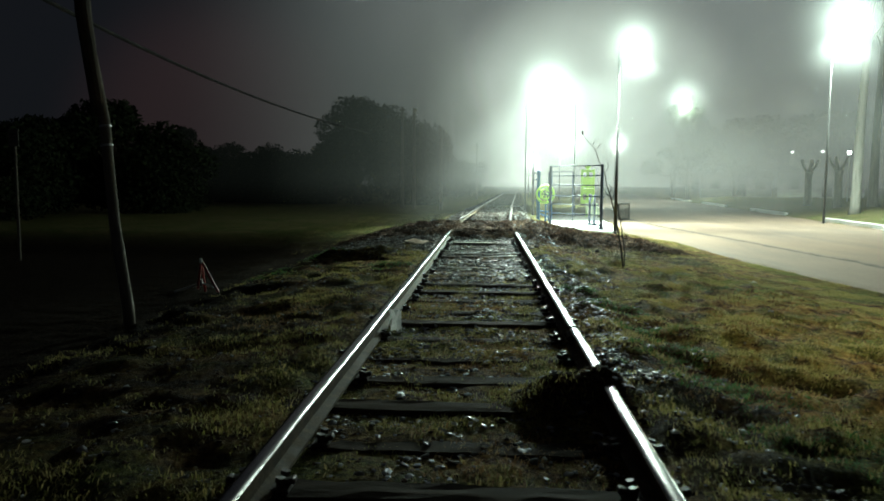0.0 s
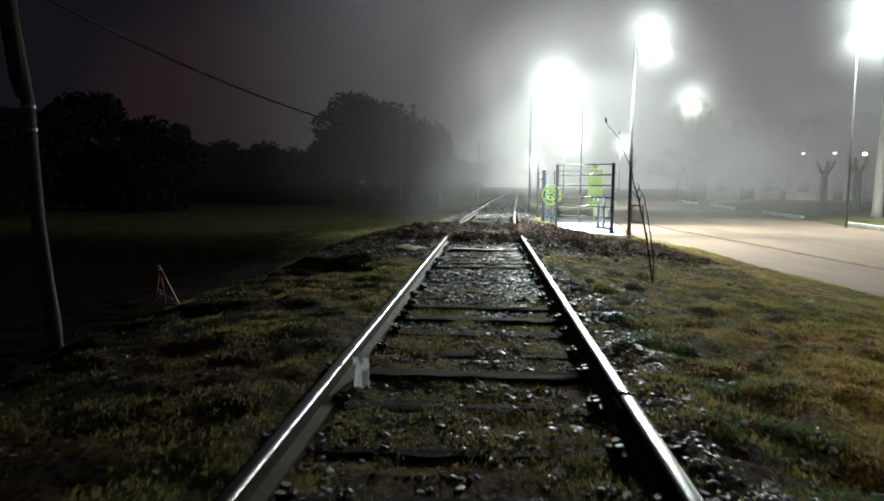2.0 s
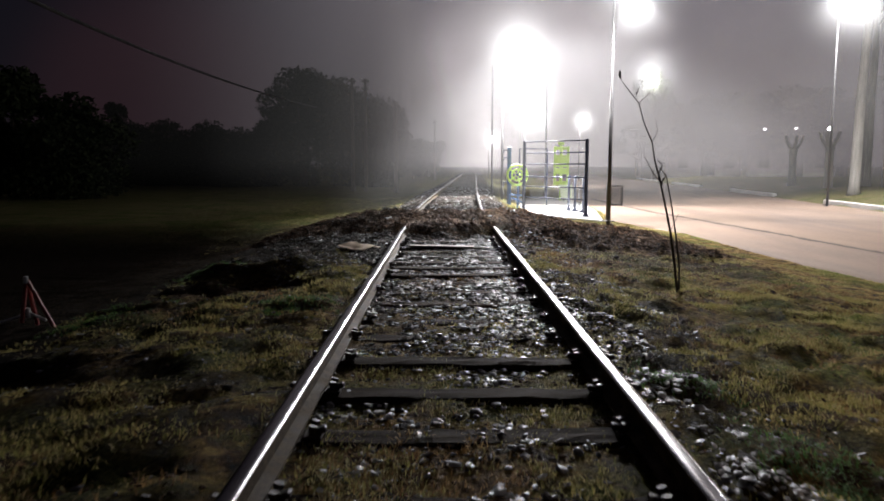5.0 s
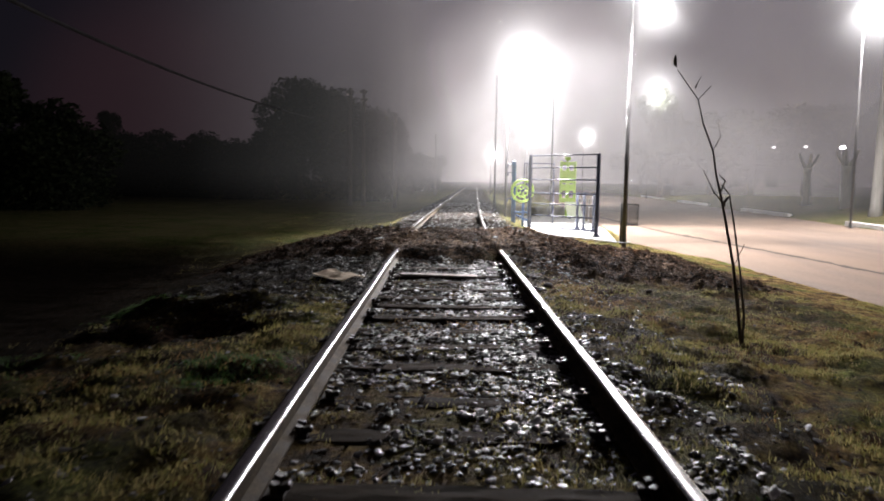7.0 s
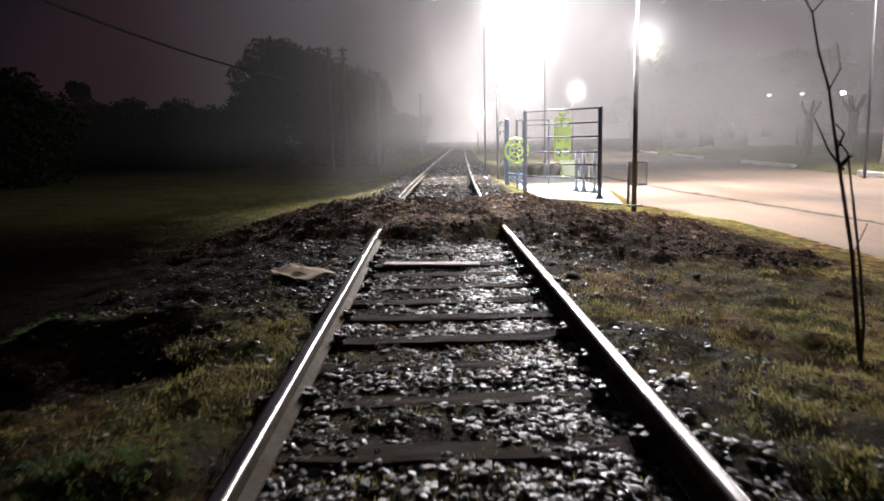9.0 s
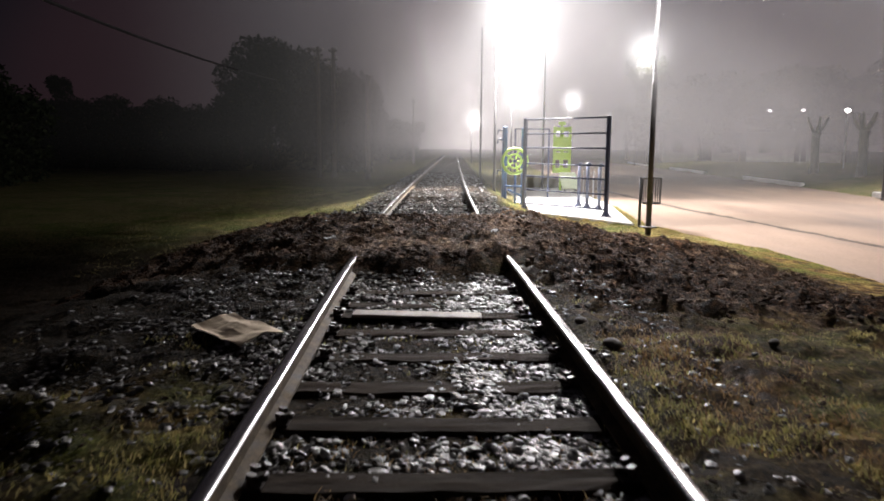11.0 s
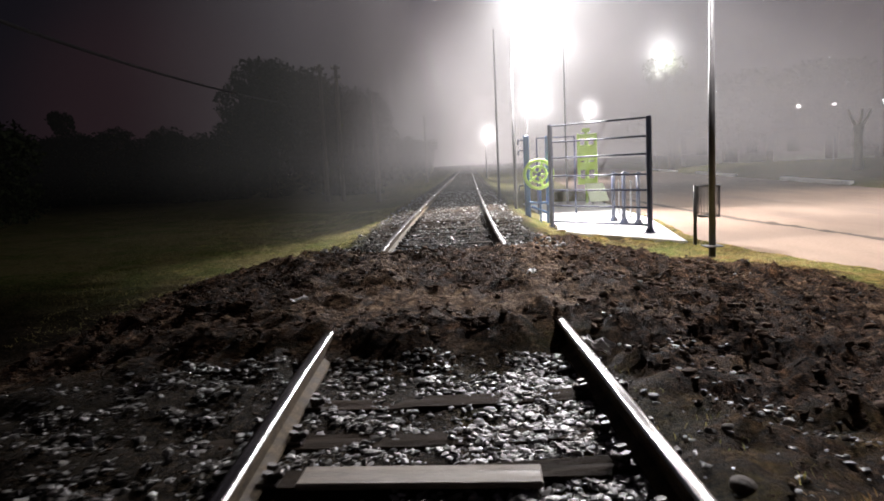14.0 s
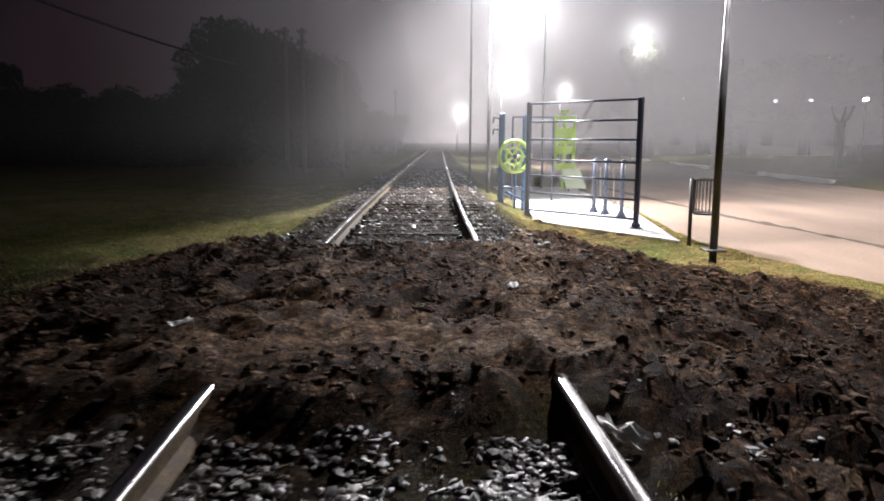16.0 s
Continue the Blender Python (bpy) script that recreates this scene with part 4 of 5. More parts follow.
def sheet(name, w, d, label, category, mat, seed, bend=0.03, thick=0.006, n=9, bite=0.12):
    """A thin crumpled sheet with worn corners."""
    bm = bmesh.new()
    top = [[bm.verts.new(((i / (n - 1) - 0.5) * w * (1 + bite * wob(j, i, 0.6, seed)), (j / (n - 1) - 0.5) * d * (1 + bite * wob(i, j, 0.6, seed + 2)),
                          bend * wob(i / (n - 1) * 2, j / (n - 1) * 2, 1.3, seed + 5))) for i in range(n)] for j in range(n)]
    for j in range(n - 1):
        for i in range(n - 1):
            bm.faces.new((top[j][i], top[j][i + 1], top[j + 1][i + 1], top[j + 1][i]))
    g = bmesh.ops.extrude_face_region(bm, geom=bm.faces[:])
    bmesh.ops.translate(bm, verts=[v for v in g["geom"] if isinstance(v, bmesh.types.BMVert)], vec=(0, 0, thick))
    return tagged(part(name, bm, mat), label, category)


scrap = sheet("plastic_scrap", 0.11, 0.20, "crumpled scrap of thin white plastic standing against the rail", "litter", THIN_WHITE, 4, 0.06, 0.003, 8, 0.3)
scrap.matrix_basis = pose(-0.745, 7.93, -0.09, 72, 0, 12)
card = sheet("cardboard_sheet", 0.56, 0.36, "torn pale brown cardboard sheet lying on the ballast", "cardboard", CARD, 3, 0.05, 0.008)
card.matrix_basis = pose(-1.38, 17.2, -0.045, 8, 0, 0) @ pose(0, 0, 0, 0, 0, -40)
for x, y, z, s, rz, lab in ((4.72, 13.98, 0.02, 0.17, 10, "scrap of white paper on the grass"), (1.29, 11.05, 0.02, 0.10, 40, "small white scrap on the grass"),
                            (0.44, 12.07, 0.03, 0.09, 20, "small white scrap on the ballast"), (0.93, 22.57, 0.03, 0.14, 70, "white scrap of plastic on the dug earth"),
                            (-1.24, 21.2, 0.03, 0.13, 30, "white scrap of plastic on the dug earth")):
    ob = sheet("litter_scrap", s, s * 0.6, lab, "litter", WHITE, int(s * 100), 0.03, 0.004, 6, 0.3)
    ob.matrix_basis = pose(x, y, height(x, y) + z, 6, -8, rz)
rag = sheet("white_rag", 0.24, 0.10, "crumpled white rag beside the end of the rail", "rag", WHITE, 9, 0.07, 0.008, 8, 0.3)
rag.matrix_basis = pose(1.03, 19.9, height(1.03, 19.9) + 0.05, 10, 12, -55)
for x, y, s in ((1.14, 17.75, 0.06), (1.22, 17.1, 0.07), (1.35, 18.4, 0.045), (2.6, 17.6, 0.045)):
    bm = bmesh.new()
    sphere(bm, s, (0, 0, 0), 3, (1.15, 0.85, 0.55))
    for v in bm.verts:
        v.co *= 1 + 0.16 * noise.noise(v.co * 9 + Vector((x, y, 0)))
    ob = tagged(part("rock", bm, RIDGE, None, "", True), "rounded earthy rock beside the rail", "rock", "rocks beside the rail")
    ob.matrix_basis = pose(x, y, height(x, y) - s * 0.05, 0, 0, x * 90)

# bare sapling with two thin leaning stems
sap = thing("sapling", (2.676, 14.796, height(2.676, 14.796) - 0.02), "thin bare sapling with two leaning stems on the verge", "sapling")
stems = [([(0, 0, 0), (-0.05, 0, 0.35), (-0.13, -0.05, 0.75), (-0.22, -0.08, 1.1), (-0.30, -0.12, 1.38), (-0.38, -0.2, 1.56), (-0.42, -0.2, 1.78), (-0.55, -0.3, 2.0), (-0.62, -0.35, 2.2), (-0.85, -0.5, 2.42)], 0.016, 0.004),
         [(0.02, 0.03, 0), (0.02, 0.03, 0.3), (-0.04, 0.02, 0.7), (-0.12, 0, 1.1), (-0.2, -0.05, 1.4), (-0.29, -0.06, 1.5)]]
bm = bmesh.new()
p, r0, r1 = stems[0]
tube(bm, p, [r0 + (r1 - r0) * i / (len(p) - 1) for i in range(len(p))], 6)
part("stem", bm, TWIG, sap)
bm = bmesh.new()
tube(bm, stems[1], [0.011, 0.010, 0.009, 0.008, 0.006, 0.004], 6)
part("stem", bm, TWIG, sap)
for pts, r in (([(-0.25, -0.1, 1.3), (-0.38, -0.16, 1.42), (-0.5, -0.2, 1.62)], 0.008), ([(-0.31, -0.12, 1.42), (-0.27, -0.12, 1.52), (-0.34, -0.15, 1.58)], 0.009),
               ([(-0.42, -0.2, 1.78), (-0.36, -0.2, 1.9), (-0.40, -0.22, 2.05)], 0.005), ([(-0.62, -0.35, 2.2), (-0.5, -0.3, 2.32)], 0.004), ([(-0.13, -0.05, 0.75), (-0.03, -0.02, 0.95)], 0.004)):
    bm = bmesh.new()
    tube(bm, pts, [r, r * 0.8, r * 0.4][:len(pts)], 5)
    part("twig", bm, TWIG, sap)
for at, rz in (((-0.86, -0.5, 2.44), 20), ((-0.66, -0.4, 2.28), 60), ((-0.27, -0.1, 1.30), 80)):
    bm = bmesh.new()
    pts = [(0, 0, 0), (0.02, 0.01, 0.03), (0.018, 0, 0.08), (0, -0.01, 0.12), (-0.018, 0, 0.07), (-0.015, 0.01, 0.03)]
    lo = [bm.verts.new(q) for q in pts]
    hi = [bm.verts.new((q[0], q[1] + 0.004, q[2])) for q in pts]
    bm.faces.new(lo[::-1])
    bm.faces.new(hi)
    for k in range(6):
        bm.faces.new((lo[k], lo[(k + 1) % 6], hi[(k + 1) % 6], hi[k]))
    ob = part("leaf", bm, TWIG, sap, "withered brown leaf")
    ob.matrix_basis = pose(*at, 20, -30, rz)

# ---------------------------------------------------------------- street lamps
def light(name, at, watts, radius, colour=(0.92, 1.0, 0.995), parent=None, cone=0, blend=0.5, aim=(0, 0, -1)):
    """A lamp's glow, or with a cone its beam towards the ground."""
    d = bpy.data.lights.new(name, "SPOT" if cone else "POINT")
    d.energy, d.shadow_soft_size, d.color = watts, radius, colour
    if cone:
        d.spot_size, d.spot_blend = radians(cone), blend
    ob = new(name, d)
    ob.matrix_basis = look(at, Vector(at) + Vector(aim)) if cone else Matrix.Translation(at)
    if parent:
        ob.parent = parent
    return ob


def street_lamp(x, y, z0, z1, arm, watts, glow_r, label, mat=POLE_DARK, r=0.06, seen_mist=True, rz=0.0, cone=128, blend=0.5, tall=1.0, glow=233, aim=(0, 0.001, -1), colour=(0.92, 1.0, 0.995), beam_at=-0.3):
    """A slim pole with a short arm, a flat lamp head and a flat disc standing in for the lit fog about it."""
    ob = thing("street_lamp", (x, y, z0), label, "street lamp", "street lamps", rz)
    h = z1 - z0
    bm = bmesh.new()
    tube(bm, [(0, 0, -0.2), (0, 0, h * 0.45), (0, 0, h * 0.452), (0, 0, h * 0.99)], [r, r * 0.92, r * 0.75, r * 0.62], 12)
    part("pole", bm, mat, ob, "", True)
    bm = bmesh.new()
    box(bm, (r * 5, r * 5, 0.025), (0, 0, 0.012), (0, 0, 0), 0.005)
    part("base_plate", bm, mat, ob)
    bm = bmesh.new()
    tube(bm, [(0, 0, h * 0.96), (arm * 0.3, 0, h * 0.985), (arm * 0.62, 0, h * 0.995)], r * 0.5, 8)
    part("arm", bm, mat, ob)
    bm = bmesh.new()
    box(bm, (0.62, 0.26, 0.09), (arm, 0, h + 0.05), (0, -6, 0), 0.03)
    part("lamp_head", bm, GALV, ob)
    bm = bmesh.new()
    box(bm, (0.46, 0.20, 0.03), (arm, 0, h - 0.015), (0, -6, 0), 0.01)
    part("lamp_glass", bm, LAMP_WHITE, ob, "brightly lit white lamp glass")
    # extra light set forward of the glass to whiten the halo
    light("lamp_glow", (arm, -1.1 * glow_r, h - 0.15), glow * 1.7, glow_r * 0.5, parent=ob)
    light("lamp_beam", (arm, beam_at * glow_r, h - 0.2), watts, 0.12, parent=ob, cone=cone, blend=blend, aim=aim, colour=colour)
    if seen_mist:
        # flat disc added to imitate the halo round the lamp
        bm = bmesh.new()
        bmesh.ops.create_circle(bm, cap_ends=True, segments=48, radius=1.0)
        fog = part("halo_disc", bm, MIST, ob, "flat disc standing in for the lamp halo in fog")
        fog.matrix_basis = pose(arm, glow_r * -0.2, h - 0.15 - glow_r * (tall - 1) * 0.9, 90, 0, 0) @ Matrix.Diagonal((glow_r * 3.2, glow_r * 3.2 * tall, 1, 1))
    return ob


street_lamp(4.74, 27.75, -0.46, 6.32, 0.48, 5000, 0.62, "slim dark street lamp lit white beside the road", cone=107, blend=0.28, glow=150, aim=(0.20, -0.50, -0.84))
street_lamp(2.42, 38.2, -0.58, 6.2, 0.62, 17500, 1.0, "slim dark street lamp with a dazzling white light by the yard", r=0.055, cone=112, blend=0.45, tall=1.35, glow=480, aim=(0.20, -0.55, -0.80))
street_lamp(7.0, 72.0, -0.66, 6.4, 0.75, 7000, 1.45, "distant street lamp lit white in the fog", tall=1.7, glow=750)
street_lamp(22.6, 91.0, -0.4, 11.2, 0.8, 6000, 1.6, "tall distant street lamp shining through tree leaves", cone=120, tall=1.2, glow=2700, beam_at=-0.4)
street_lamp(16.1, 95.0, -0.6, 6.6, 0.4, 2000, 0.8, "far street lamp in the fog", glow=420)
street_lamp(17.2, 39.4, -0.6, 9.4, 0.7, 11000, 1.25, "tall street lamp with a bright round glow beside the road", cone=114, blend=0.7, glow=900, aim=(-0.14, -0.03, -0.98), beam_at=-0.4)
# unseen lamps added to carry on the row and light the right verge
for y, watts in ((23.7, 300), (8.0, 15000), (-7.7, 15000)):
    street_lamp(17.2, y, -0.6, 9.4, 0.7, watts, 0.5, "unseen street lamp added beside the road to light the verge", seen_mist=False, cone=36, blend=1.0, glow=10, aim=(-0.71, 0.04, -0.70), colour=(1.0, 0.89, 0.76))
street_lamp(5.6, 100.0, -0.5, 4.8, 0.4, 2500, 0.9, "far street lamp by the track in the fog", tall=1.3, glow=300)

# flat sheets standing in for fog across the line and the road, lit by the lamps among them
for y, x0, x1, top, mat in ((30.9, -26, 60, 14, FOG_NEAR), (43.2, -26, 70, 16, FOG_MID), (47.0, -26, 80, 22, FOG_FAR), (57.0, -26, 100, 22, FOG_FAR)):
    me = mesh("fog_sheet", [(x0, 0, -1.4), (x1, 6, -1.4), (x1, 6, top), (x0, 0, top)], [(0, 1, 2, 3)], mat)
    tagged(new("fog_sheet", me), "thin see-through sheet standing in for night fog lit by the street lamps", "fog", "fog banks", "structure").matrix_basis = pose(0, y, 0)

# the far distance: fog glow painted as emission on a sheet before the trees
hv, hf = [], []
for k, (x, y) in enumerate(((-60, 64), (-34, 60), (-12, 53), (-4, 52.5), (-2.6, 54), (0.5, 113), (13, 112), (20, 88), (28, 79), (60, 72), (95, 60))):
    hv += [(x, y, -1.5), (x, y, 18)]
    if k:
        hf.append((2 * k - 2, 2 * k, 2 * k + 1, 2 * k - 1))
haze = tagged(new("backdrop", mesh("backdrop", hv, hf, HAZE)), "see-through backdrop with grey fog glow painted into its emission", "fog", kind="structure")

# slim unlit posts
def slim_post(x, y, z, h, r, mat, label):
    bm = bmesh.new()
    tube(bm, [(0, 0, -0.2), (0, 0, h * 0.5), (0, 0, h)], [r, r * 0.9, r * 0.7], 10)
    post = tagged(part("post", bm, mat, None, "", True), label, "post")
    post.matrix_basis = pose(x, y, z)


slim_post(2.25, 42.5, -0.6, 6.6, 0.045, POLE_DARK, "slim dark post beside the far track")
slim_post(5.3, 45.4, -0.635, 6.6, 0.05, GALV, "slim pale steel post standing on the slab")

# ---------------------------------------------------------------- waste basket
basket = thing("waste_basket", (5.12, 29.7, -0.60), "dark metal mesh waste basket on a short post", "waste basket")
bm = bmesh.new()
tube(bm, [(0, 0, -0.1), (0, 0, 1.14)], 0.035, 10)
part("post", bm, POLE_DARK, basket, "", True)
for z in (0.52, 1.12):
    bm = bmesh.new()
    ring(bm, 0.215, 0.014, (0.27, 0, z))
    part("hoop", bm, POLE_DARK, basket)
for k in range(22):
    a = 2 * math.pi * k / 22
    bm = bmesh.new()
    tube(bm, [(0.27 + 0.215 * math.cos(a), 0.215 * math.sin(a), 0.5), (0.27 + 0.215 * math.cos(a), 0.215 * math.sin(a), 1.12)], 0.006, 5)
    part("wire", bm, POLE_DARK, basket)
bm = bmesh.new()
tube(bm, [(0.27, 0, 0.50), (0.27, 0, 0.515)], 0.21, 20)
part("basket_floor", bm, POLE_DARK, basket)
for z in (0.62, 0.95):
    bm = bmesh.new()
    tube(bm, [(0, 0, z), (0.06, 0, z)], 0.014, 6)
    part("bracket", bm, POLE_DARK, basket)

# ---------------------------------------------------------------- the exercise yard
PAD_Z = -0.635
bm = bmesh.new()
corners = [(2.75, 33.9), (5.12, 30.15), (6.05, 36.0), (6.75, 46.5), (2.75, 46.5)]
lo = [bm.verts.new((x, y, PAD_Z - 0.12)) for x, y in corners]
hi = [bm.verts.new((x, y, PAD_Z)) for x, y in corners]
bm.faces.new(lo[::-1])
bm.faces.new(hi)
for k in range(5):
    bm.faces.new((lo[k], lo[(k + 1) % 5], hi[(k + 1) % 5], hi[k]))
tagged(part("concrete_pad", bm, CONCRETE), "pale concrete slab under the exercise machines", "concrete slab", kind="structure")

# wall of climbing bars
A, B = Vector((2.97, 34.43, PAD_Z)), Vector((4.90, 32.10, PAD_Z))
span = (B - A).length
bars = thing("climbing_bars", A, "navy steel frame of horizontal exercise bars on concrete", "exercise frame", rz=math.degrees(math.atan2(B.y - A.y, B.x - A.x)))
for x in (0, span):
    bm = bmesh.new()
    box(bm, (0.10, 0.10, 2.72), (x, 0, 1.36), (0, 0, 0), 0.012)
    part("post", bm, NAVY, bars)
    bm = bmesh.new()
    box(bm, (0.22, 0.22, 0.02), (x, 0, 0.01), (0, 0, 0), 0.005)
    for sx in (-0.07, 0.07):
        for sy in (-0.07, 0.07):
            tube(bm, [(x + sx, sy, 0.01), (x + sx, sy, 0.045)], 0.012, 6)
    for q in range(4):
        box(bm, (0.07, 0.012, 0.10), (x + 0.07 * math.cos(q * math.pi / 2), 0.07 * math.sin(q * math.pi / 2), 0.06), (0, 0, 90 * q), 0.003)
    part("foot_plate", bm, NAVY, bars)
for z in (2.68, 2.26, 1.85, 1.38, 1.01, 0.60, 0.19):
    bm = bmesh.new()
    tube(bm, [(0.04, 0, z), (span - 0.04, 0, z)], 0.024, 10)
    part("bar", bm, NAVY, bars, "", True)

# shoulder-wheel machine: blue column, two lime wheels and handles
whl = thing("wheel_machine", (2.95, 36.2, PAD_Z), "shoulder exercise machine with a lime ring wheel on a blue column", "exercise machine", "exercise machines")
bm = bmesh.new()
box(bm, (0.16, 0.14, 2.55), (-0.40, 0, 1.27), (0, 0, 0), 0.03)
part("column", bm, BLUE, whl)
bm = bmesh.new()
box(bm, (0.10, 0.10, 2.5), (0.22, 0.2, 1.25), (0, 0, 0), 0.02)
part("column", bm, BLUE, whl)
for x, r in ((-0.08, 0.40),):
    w = part("wheel", ring(bmesh.new(), r, 0.05, (x, -0.14, 1.42), (90, 0, 0)), LIME, whl)
    bm = bmesh.new()
    ring(bm, r * 0.55, 0.035, (x, -0.14, 1.42), (90, 0, 0))
    for q in range(5):
        a = 2 * math.pi * q / 5
        tube(bm, [(x, -0.14, 1.42), (x + r * math.cos(a), -0.14, 1.42 + r * math.sin(a))], 0.03, 6)
    part("spokes", bm, LIME, w)
    bm = bmesh.new()
    tube(bm, [(x, 0.1, 1.42), (x, -0.22, 1.42)], 0.06, 12)
    part("hub", bm, NAVY, w)
for z, s in ((2.4, 0.12), (2.1, 0.08), (1.1, 0.1)):
    bm = bmesh.new()
    tube(bm, [(-0.48, -0.02, z), (-0.62, -0.05, z + 0.02), (-0.64, -0.05, z - 0.12)], 0.028, 8)
    part("grip", bm, NAVY, whl)
for pts in ([(-0.4, -0.12, 0.62), (0.1, -0.2, 0.60), (0.25, -0.2, 0.45)], [(-0.3, -0.1, 0.5), (0.2, -0.15, 0.28)], [(-0.05, -0.1, 0.0), (-0.05, -0.1, 1.0)], [(0.16, -0.1, 0.0), (0.16, -0.1, 0.75)]):
    bm = bmesh.new()
    tube(bm, pts, 0.035, 8)
    part("foot_bar", bm, BLUE, whl)

# board machine: upright lime board with cut-outs above a sloping pale ramp
brd = thing("board_machine", (6.0, 44.6, PAD_Z), "tall lime backboard with cut-outs above a sloping pale board", "exercise machine", "exercise machines")
bm = bmesh.new()
W = 0.80
for x in (-W / 2 + 0.06, W / 2 - 0.06, 0):
    box(bm, (0.12, 0.06, 2.0), (x, 0, 1.78), (0, 0, 0), 0.02)
for z, h in ((2.68, 0.16), (2.02, 0.62), (0.88, 0.22)):
    box(bm, (W, 0.062, h), (0, 0.002, z), (0, 0, 0), 0.02)
box(bm, (W, 0.058, 0.32), (0, 0.0, 1.5), (0, 0, 0), 0.02)
part("backboard", bm, LIME, brd)
bm = bmesh.new()
box(bm, (0.10, 0.10, 2.9), (-0.02, 0.12, 1.45), (0, 0, 0), 0.02)
box(bm, (0.30, 0.16, 0.16), (-0.02, 0.06, 2.92), (0, 0, 0), 0.03)
part("mast", bm, LIME, brd)
bm = bmesh.new()
box(bm, (0.74, 1.25, 0.05), (0.22, -0.62, 0.46), (32, 0, 0), 0.02)
part("sloping_board", bm, PALE_BOARD, brd, "pale sloping board")
for x in (0.0, 0.45):
    bm = bmesh.new()
    tube(bm, [(x, -0.9, 0), (x, -0.9, 0.30)], 0.03, 8)
    part("leg", bm, NAVY, brd)

# pull-up arch behind
arch = thing("pull_up_bar", (3.3, 39.5, PAD_Z), "thin navy pull-up bar frame on the slab", "exercise machine", "exercise machines")
for x in (0.0, 1.25):
    bm = bmesh.new()
    tube(bm, [(x, 0, 0), (x, 0, 2.55)], 0.03, 10)
    part("post", bm, NAVY, arch)
bm = bmesh.new()
tube(bm, [(0, 0, 2.54), (1.25, 0, 2.54)], 0.022, 8)
part("bar", bm, NAVY, arch)

# stepper with three short posts
stp = thing("stepper_machine", (5.1, 34.75, PAD_Z), "low stepping machine with three navy posts and grey pedals", "exercise machine", "exercise machines", -8)
for x, y, h in ((-0.32, 0.95, 1.36), (-0.10, 0.35, 1.38), (0.20, -0.35, 1.36)):
    bm = bmesh.new()
    tube(bm, [(x, y, 0), (x, y, h)], 0.055, 12)
    part("post", bm, NAVY, stp, "", True)
    bm = bmesh.new()
    tube(bm, [(x, y, 0), (x, y, 0.14)], [0.13, 0.06], 12)
    part("foot", bm, NAVY, stp)
    bm = bmesh.new()
    tube(bm, [(x - 0.05, y, h - 0.03), (x + 0.02, y, h + 0.02), (x + 0.12, y - 0.05, h - 0.05)], 0.03, 8)
    part("handle", bm, NAVY, stp)
for x, y in ((-0.2, 0.6), (0.05, 0.0)):
    bm = bmesh.new()
    box(bm, (0.12, 0.34, 0.04), (x, y, 0.22), (8, 0, 0), 0.012)
    tube(bm, [(x, y, 0.22), (x, y + 0.05, 1.15)], 0.02, 6)
    part("pedal", bm, GALV, stp, "pale grey pedal on a swing arm")

# ---------------------------------------------------------------- left of the track
pole = thing("leaning_pole", (-5.83, 12.8, -1.05), "old leaning grey wooden pole with two metal bands", "pole")
line_pts = [(0, 0, -0.2), (-0.03, 0, 0.2), (-0.14, 0.05, 0.9), (-0.26, 0.1, 1.6), (-0.39, 0.2, 2.6), (-0.46, 0.28, 3.25), (-0.55, 0.32, 3.7), (-0.68, 0.36, 4.4), (-0.78, 0.4, 5.0), (-0.90, 0.5, 6.2), (-1.05, 0.6, 7.6)]
bm = bmesh.new()
tube(bm, line_pts, [0.10, 0.10, 0.095, 0.09, 0.088, 0.088, 0.085, 0.085, 0.08, 0.075, 0.07], 12)
for v in bm.verts:
    v.co += Vector((wob(v.co.x, v.co.z, 2.0, 1), wob(v.co.y, v.co.z, 2.0, 4), 0)) * 0.03
part("shaft", bm, POLE_WOOD, pole, "", True)
bm = bmesh.new()
tube(bm, [(-0.53, 0.24, 3.35), (-0.57, 0.25, 3.6), (-0.70, 0.3, 4.4), (-0.82, 0.35, 5.1), (-0.94, 0.45, 6.2)], [0.06, 0.11, 0.12, 0.12, 0.10], 10)
part("ivy_sleeve", bm, BARK, pole, "dark rough upper wrapping")
for z, x, y in ((2.89, -0.421, 0.235), (3.21, -0.455, 0.275)):
    bm = bmesh.new()
    tube(bm, [(x, y, z - 0.02), (x - 0.004, y, z + 0.02)], 0.101, 14)
    part("band", bm, GALV, pole, "shiny metal band")

sgn = thing("sign_post", (-13.12, 21.0, -0.80), "thin post with a small dull sign plate", "sign post")
bm = bmesh.new()
tube(bm, [(0, 0, -0.2), (0.0, 0, 3.2)], 0.04, 8)
part("post", bm, POLE_WOOD, sgn)
bm = bmesh.new()
box(bm, (0.30, 0.02, 0.48), (0.0, -0.05, 3.25), (0, 0, 0), 0.006)
part("plate", bm, SIGN, sgn)
bm = bmesh.new()
for z in (3.15, 3.25, 3.36):
    box(bm, (0.17, 0.006, 0.03), (0, -0.063, z))
part("lettering_bars", bm, POLE_DARK, sgn)

trp = thing("barrier_tripod", (-6.1, 16.6, -1.18), "small red and white tripod barrier standing in the ditch", "barrier")
for pts, m in (([(0, 0, 0.72), (0.40, -0.05, 0.0)], RED), ([(0, 0, 0.72), (-0.02, 0.25, 0.0)], RED), ([(0, 0, 0.72), (-0.05, -0.1, 0.1)], RED)):
    bm = bmesh.new()
    tube(bm, pts, 0.028, 7)
    part("leg", bm, m, trp)
bm = bmesh.new()
tube(bm, [(0.02, 0, 0.22), (-0.6, -0.05, 0.02)], 0.02, 7)
tube(bm, [(0.02, 0, 0.22), (0.25, 0, 0.12)], 0.02, 7)
